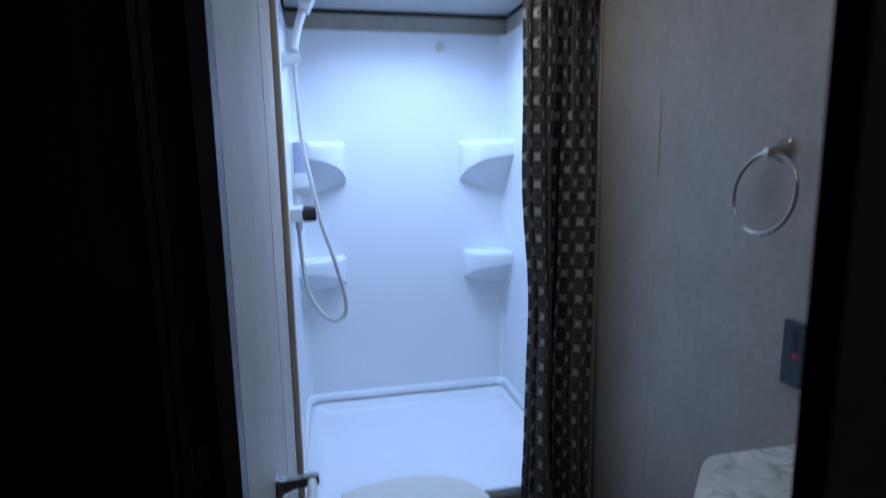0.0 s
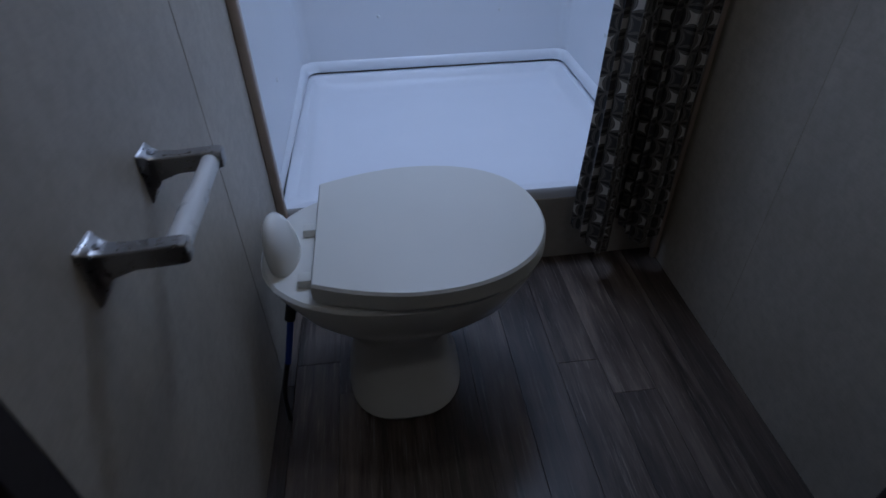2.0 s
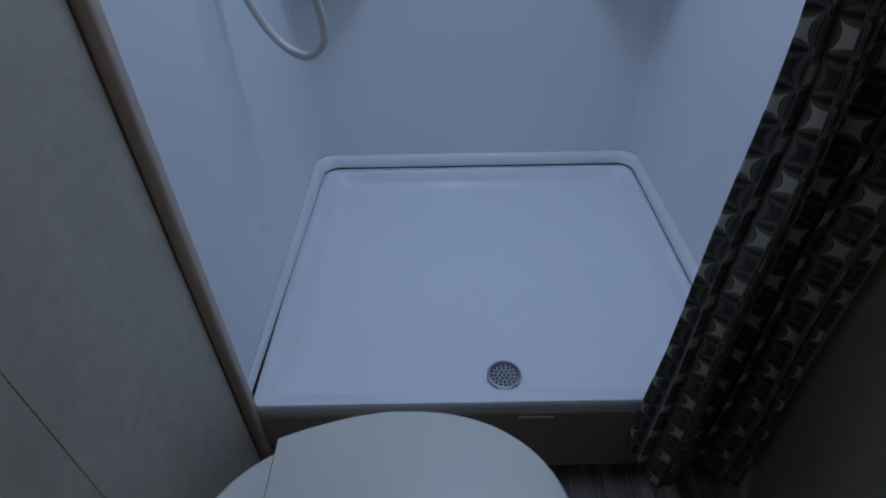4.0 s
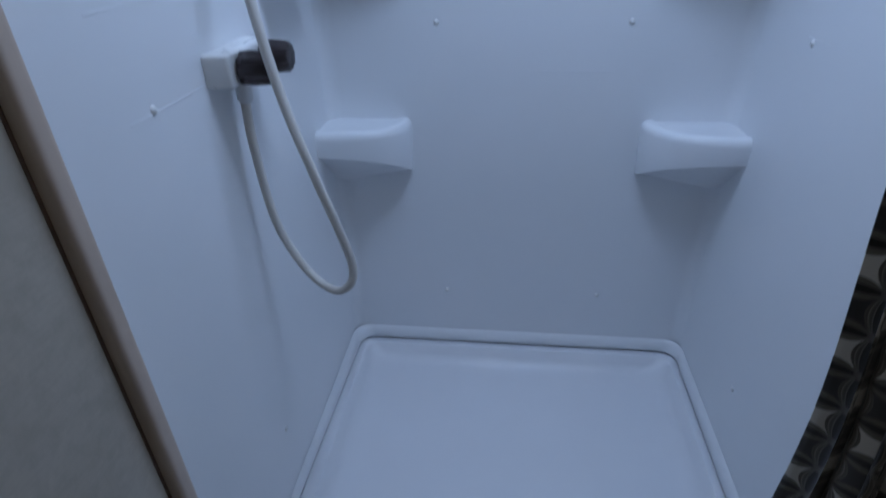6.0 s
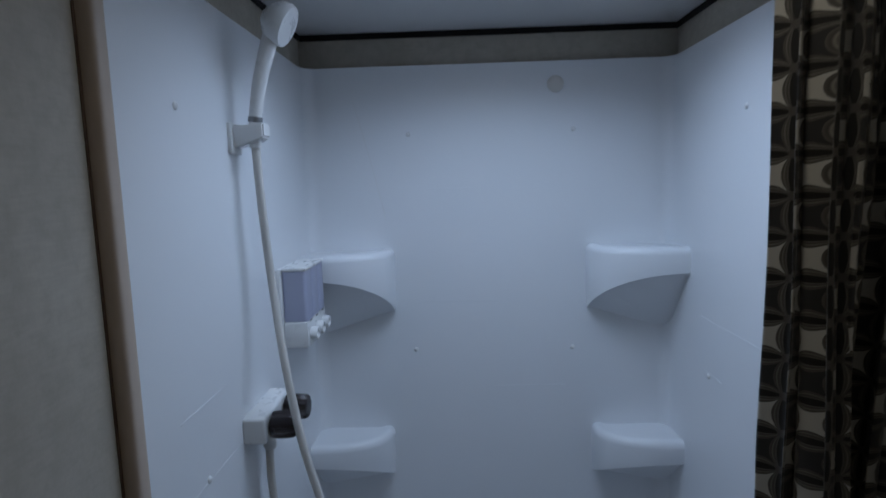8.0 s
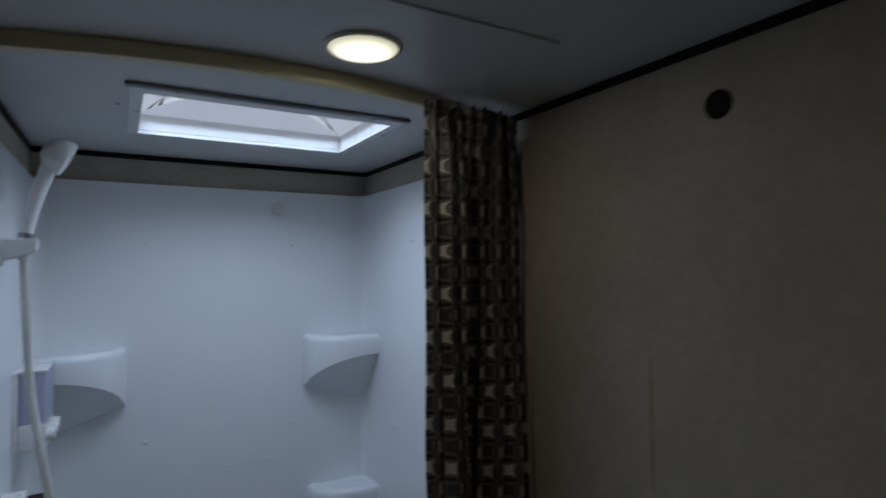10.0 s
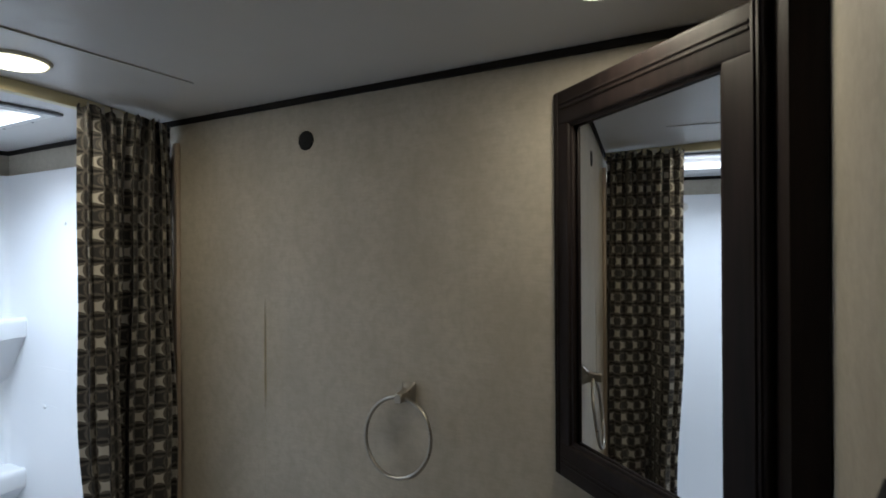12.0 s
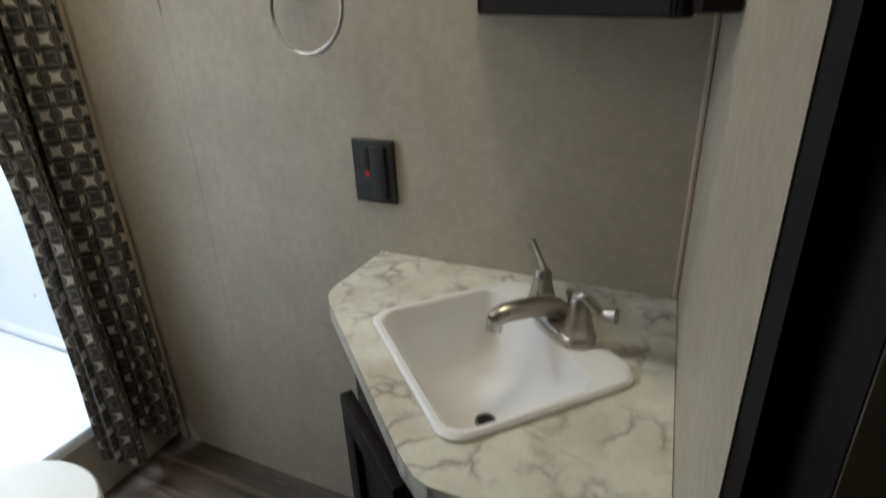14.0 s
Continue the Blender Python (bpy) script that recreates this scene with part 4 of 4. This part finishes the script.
def sk_pts(dl, dw, r, z=None, back=0.0, n=6):
    """A rounded rectangle in the vanity's own directions, grown by dl and dw; back pushes the rear edge inwards."""
    out = []
    for a, b in rounded(-SL - dl, SL + dl, -SW - dw + back, SW + dw, r, n):
        q = SC + VE * a + VN * b
        out.append((q.x, q.y) if z is None else (q.x, q.y, z))
    return out


top_ob = thing("countertop", (0.78, 0.1, CT), "pale marbled laminate countertop in the corner", "countertop")
part("slab", cut_top(ctr_pts, sk_pts(-0.006, -0.006, 0.03), CT - 0.032, CT), M_MARBLE, top_ob)
part("edge_band", loops([[(*p, z) for p in [(q[0] + o[0], q[1] + o[1]) for q, o in zip(ctr_pts[1:-1], [(0, .001), (0, .001), (-.0003, .001), (-.0007, .0008), (-.0007, .0007), (-.0008, .0006), (-.001, .0005), (-.001, .0002)])]] for z in (CT - 0.0325, CT - 0.001)], False, False, closed=False),
     M_MARBLE, top_ob)

sink = thing("sink", (SC.x, SC.y, CT), "white rectangular drop-in sink", "sink")
part("bowl", loops([sk_pts(0.006, 0.006, 0.034, CT + 0.0005), sk_pts(0.006, 0.006, 0.034, CT + 0.006), sk_pts(0.002, 0.002, 0.033, CT + 0.010), sk_pts(-0.005, -0.005, 0.03, CT + 0.010),
                    sk_pts(-0.009, -0.009, 0.03, CT + 0.006, 0.048), sk_pts(-0.013, -0.013, 0.035, CT - 0.02, 0.050), sk_pts(-0.022, -0.022, 0.04, CT - 0.08, 0.054), sk_pts(-0.045, -0.042, 0.04, CT - 0.112, 0.066),
                    sk_pts(-0.08, -0.065, 0.03, CT - 0.122, 0.07)], False, True), M_BASIN, sink)
dq = SC + VN * 0.022 + VE * -0.02
part("drain", lathe([(0.017, -0.002), (0.017, 0.002), (0.014, 0.003), (0.012, -0.001), (0.0005, -0.0015)], Matrix.Translation((dq.x, dq.y, CT - 0.1205)), 24), M_STEEL, sink, "dark steel drain")
part("drain_stopper", lathe([(0.0118, 0.0), (0.0118, 0.0018), (0.0005, 0.002)], Matrix.Translation((dq.x, dq.y, CT - 0.1215)), 20), M_DARK, sink)

fau = thing("faucet", (0.84, 0.0, CT + 0.01), "brushed nickel two-handle faucet on the sink deck", "faucet")
FC = SC + VN * (-SW + 0.024)


def fp(s, t, z):
    q = FC + VE * s + VN * t
    return Vector((q.x, q.y, CT + 0.010 + z))


turn_v = Matrix.Translation(fp(0, 0, 0)) @ Matrix.Rotation(math.atan2(VE.y, VE.x), 4, "Z")
base = loops([[(x, y, z) for x, y in rounded(-0.078 + d, 0.078 - d, -0.027 + d, 0.027 - d, 0.0265 - d, 8)] for d, z in ((0.0, 0.0), (0.0, 0.007), (0.003, 0.012), (0.008, 0.014))])
base.transform(turn_v)
part("base", base, M_NICKEL, fau)
for s, lean in ((0.051, 1), (-0.051, -1)):
    hnd = part("handle_body", lathe([(0.022, 0.010), (0.0235, 0.020), (0.020, 0.032), (0.0155, 0.052), (0.0145, 0.066), (0.011, 0.073), (0.0005, 0.075)], turn_v @ Matrix.Translation((s, 0, 0)), 24), M_NICKEL, fau)
    tip = (0.062, -0.016, 0.088) if lean > 0 else (0.050, -0.026, 0.060)
    lev = spline([fp(s - lean * 0.006, 0.002, 0.066), fp(s + lean * 0.010, -0.003, 0.075), fp(s + lean * tip[0] * 0.6, tip[1] * 0.6, tip[2] - 0.003), fp(s + lean * tip[0], tip[1], tip[2])], 6)
    part("lever", tube(lev, [0.0115 - 0.0035 * math.sin(math.pi * i / (len(lev) - 1)) for i in range(len(lev))], 14, squash=0.75), M_NICKEL, hnd)
spt = spline([fp(0, -0.008, 0.008), fp(0, 0.004, 0.026), fp(0, 0.030, 0.038), fp(0, 0.070, 0.043), fp(0, 0.100, 0.043), fp(0, 0.116, 0.036)], 7)
part("spout", tube(spt, [0.021 - 0.0075 * (i / (len(spt) - 1)) ** 0.7 for i in range(len(spt))], 18), M_NICKEL, fau)
part("aerator", tube([fp(0, 0.112, 0.040), fp(0, 0.115, 0.020)], 0.0125, 18), M_CHROME, fau)
part("lift_rod", lathe([(0.003, 0.02), (0.003, 0.045), (0.006, 0.048), (0.006, 0.056), (0.0005, 0.058)], turn_v @ Matrix.Translation((0, -0.018, 0)), 12), M_NICKEL, fau)

van = thing("vanity_cabinet", (0.75, 0.1, 0), "dark brown wooden corner vanity cabinet", "cabinet")
body_pts = [(RX - 0.002, part_y(1.0) + 0.002), (RX - 0.002, 0.40), (0.845, 0.40), va(0.395, -0.028), va(0.02, -0.028), (0.50, part_y(0.5) + 0.002)]
part("body", cut_top(body_pts, sk_pts(-0.004, -0.004, 0.03), 0.0, CT - 0.033), M_WOOD, van)


def panel_door(s0, s1, z0, z1, parent):
    """A framed door on the diagonal front with a sunken panel."""
    turn = Matrix.Translation((*va(s0, -0.012), 0)) @ Matrix.Rotation(math.atan2(VE.y, VE.x) + radians(5), 4, "Z")
    w = s1 - s0
    d = part("door", box(0.048, w - 0.048, 0.001, 0.010, z0 + 0.048, z1 - 0.048, 0.002, 1, turn), M_WOOD, parent)
    for za, zb in ((z0, z0 + 0.05), (z1 - 0.05, z1)):
        part("rail", box(0, w, 0.0, 0.021, za, zb, 0.003, 2, turn), M_WOOD, d)
    for sa in (0.0, w - 0.05):
        part("stile", box(sa, sa + 0.05, 0.0005, 0.0212, z0 + 0.049, z1 - 0.049, 0.003, 2, turn), M_WOOD, d)


panel_door(0.03, 0.245, 0.09, 0.735, van)

# ---------------------------------------------------------------- corner mirror cabinet
CA, CB = Vector((0.992, 0.195)), Vector((0.724, -0.1286))     # lower door corners
CE = (CA - CB).normalized()
CN = Vector((-CE.y, CE.x))
CLEN = (CA - CB).length
CZ0, CZ1 = 1.264, 1.936
turn_c = Matrix.Translation((CB.x, CB.y, 0)) @ Matrix.Rotation(math.atan2(CE.y, CE.x), 4, "Z")
cab = thing("mirror_cabinet", (0.92, 0.0, CZ0), "dark brown corner medicine cabinet with a mirror door", "cabinet")


def ca(s, t):
    q = CB + CE * s + CN * t
    return (q.x, q.y)


bx = [(RX - 0.002, part_y(1.0) + 0.002), (RX - 0.002, CA.y - 0.018), ca(CLEN - 0.012, -0.022), ca(0.012, -0.022), (0.688, part_y(0.69) + 0.035), (0.688, part_y(0.69) + 0.002)]
part("body", prism(bx, CZ0 + 0.006, CZ1 - 0.006, 0.002, 1), M_WOOD, cab)
FW = 0.062


mdoor = part("door", box(0.004, CLEN - 0.004, -0.0215, -0.0175, CZ0 + 0.004, CZ1 - 0.004, 0.001, 1, turn_c), M_WOOD, cab, "dark brown moulded door")
for za in (CZ0, CZ1 - FW):
    part("rail", box(0, CLEN, -0.021, 0.0, za, za + FW, 0.006, 3, turn_c), M_WOOD, mdoor)
SW0, SW1 = 0.060, 0.046
for sa, sw in ((0.0, SW0), (CLEN - SW1, SW1)):
    part("stile", box(sa, sa + sw, -0.0208, -0.0004, CZ0 + FW - 0.006, CZ1 - FW + 0.006, 0.005, 3, turn_c), M_WOOD, mdoor)
for sa in (0.006, 0.013, CLEN - 0.017, CLEN - 0.010):
    part("reed", box(sa, sa + 0.004, -0.002, 0.0022, CZ0 + 0.004, CZ1 - 0.004, 0.0015, 2, turn_c), M_WOOD, mdoor)
for za in (CZ0 + 0.024, CZ0 + 0.032, CZ1 - 0.034, CZ1 - 0.026):
    part("reed", box(0.020, CLEN - 0.020, -0.002, 0.0020, za, za + 0.0045, 0.0015, 2, turn_c), M_WOOD, mdoor)
i0, i1, j0, j1 = SW0 - 0.004, CLEN - SW1 + 0.004, CZ0 + FW - 0.004, CZ1 - FW + 0.004
for za in (j0, j1 - 0.009):
    part("bead", box(i0, i1, -0.012, -0.005, za, za + 0.009, 0.003, 2, turn_c), M_WOOD, mdoor)
for sa in (i0, i1 - 0.009):
    part("bead", box(sa, sa + 0.009, -0.0118, -0.0052, j0 + 0.006, j1 - 0.006, 0.003, 2, turn_c), M_WOOD, mdoor)
sit = Matrix.Translation(((i0 + i1) / 2, -0.0125, 0)) @ Matrix.Rotation(radians(-0.6), 4, "Z") @ Matrix.Translation((-(i0 + i1) / 2, 0.0125, 0))
part("mirror", box(i0 + 0.001, i1 - 0.001, -0.0155, -0.0125, j0 + 0.001, j1 - 0.001, 0, 1, turn_c @ sit), M_MIRROR, mdoor, "silver mirror glass")

# the fittings of the left wall sit on its face
for ob, dx in ((valve, 0.006), (brk, 0.006), (hs, 0.004), (dsp, 0.007), (tp, -0.001)):
    ob.location.x += dx

# ---------------------------------------------------------------- floor planks
PW, PL = 0.098, 0.92
plank_meshes = {}


def plank_mesh(w, l):
    key = (round(w, 3), round(l, 3))
    if key not in plank_meshes:
        plank_meshes[key] = mesh_of(box(0.0003, w - 0.0003, 0.0003, l - 0.0003, -0.004, 0.0, 0.0005, 1), "plank", M_PLANK, False)
    return plank_meshes[key]


rng = random.Random(4)
x = -1.24
while x < RX - 0.001:
    w = min(PW, RX - x)
    y = -1.69 - rng.random() * PL * 0.9
    while y < FRONT + 0.02:
        a, b = max(y, -1.69), min(y + PL, (FRONT - 0.003) if x > -0.16 else 0.369)
        if b - a > 0.02:
            ob = new("plank", plank_mesh(w, b - a))
            ob.location = (x, a, 0)
            ob.parent = sub
        y += PL
    x += PW
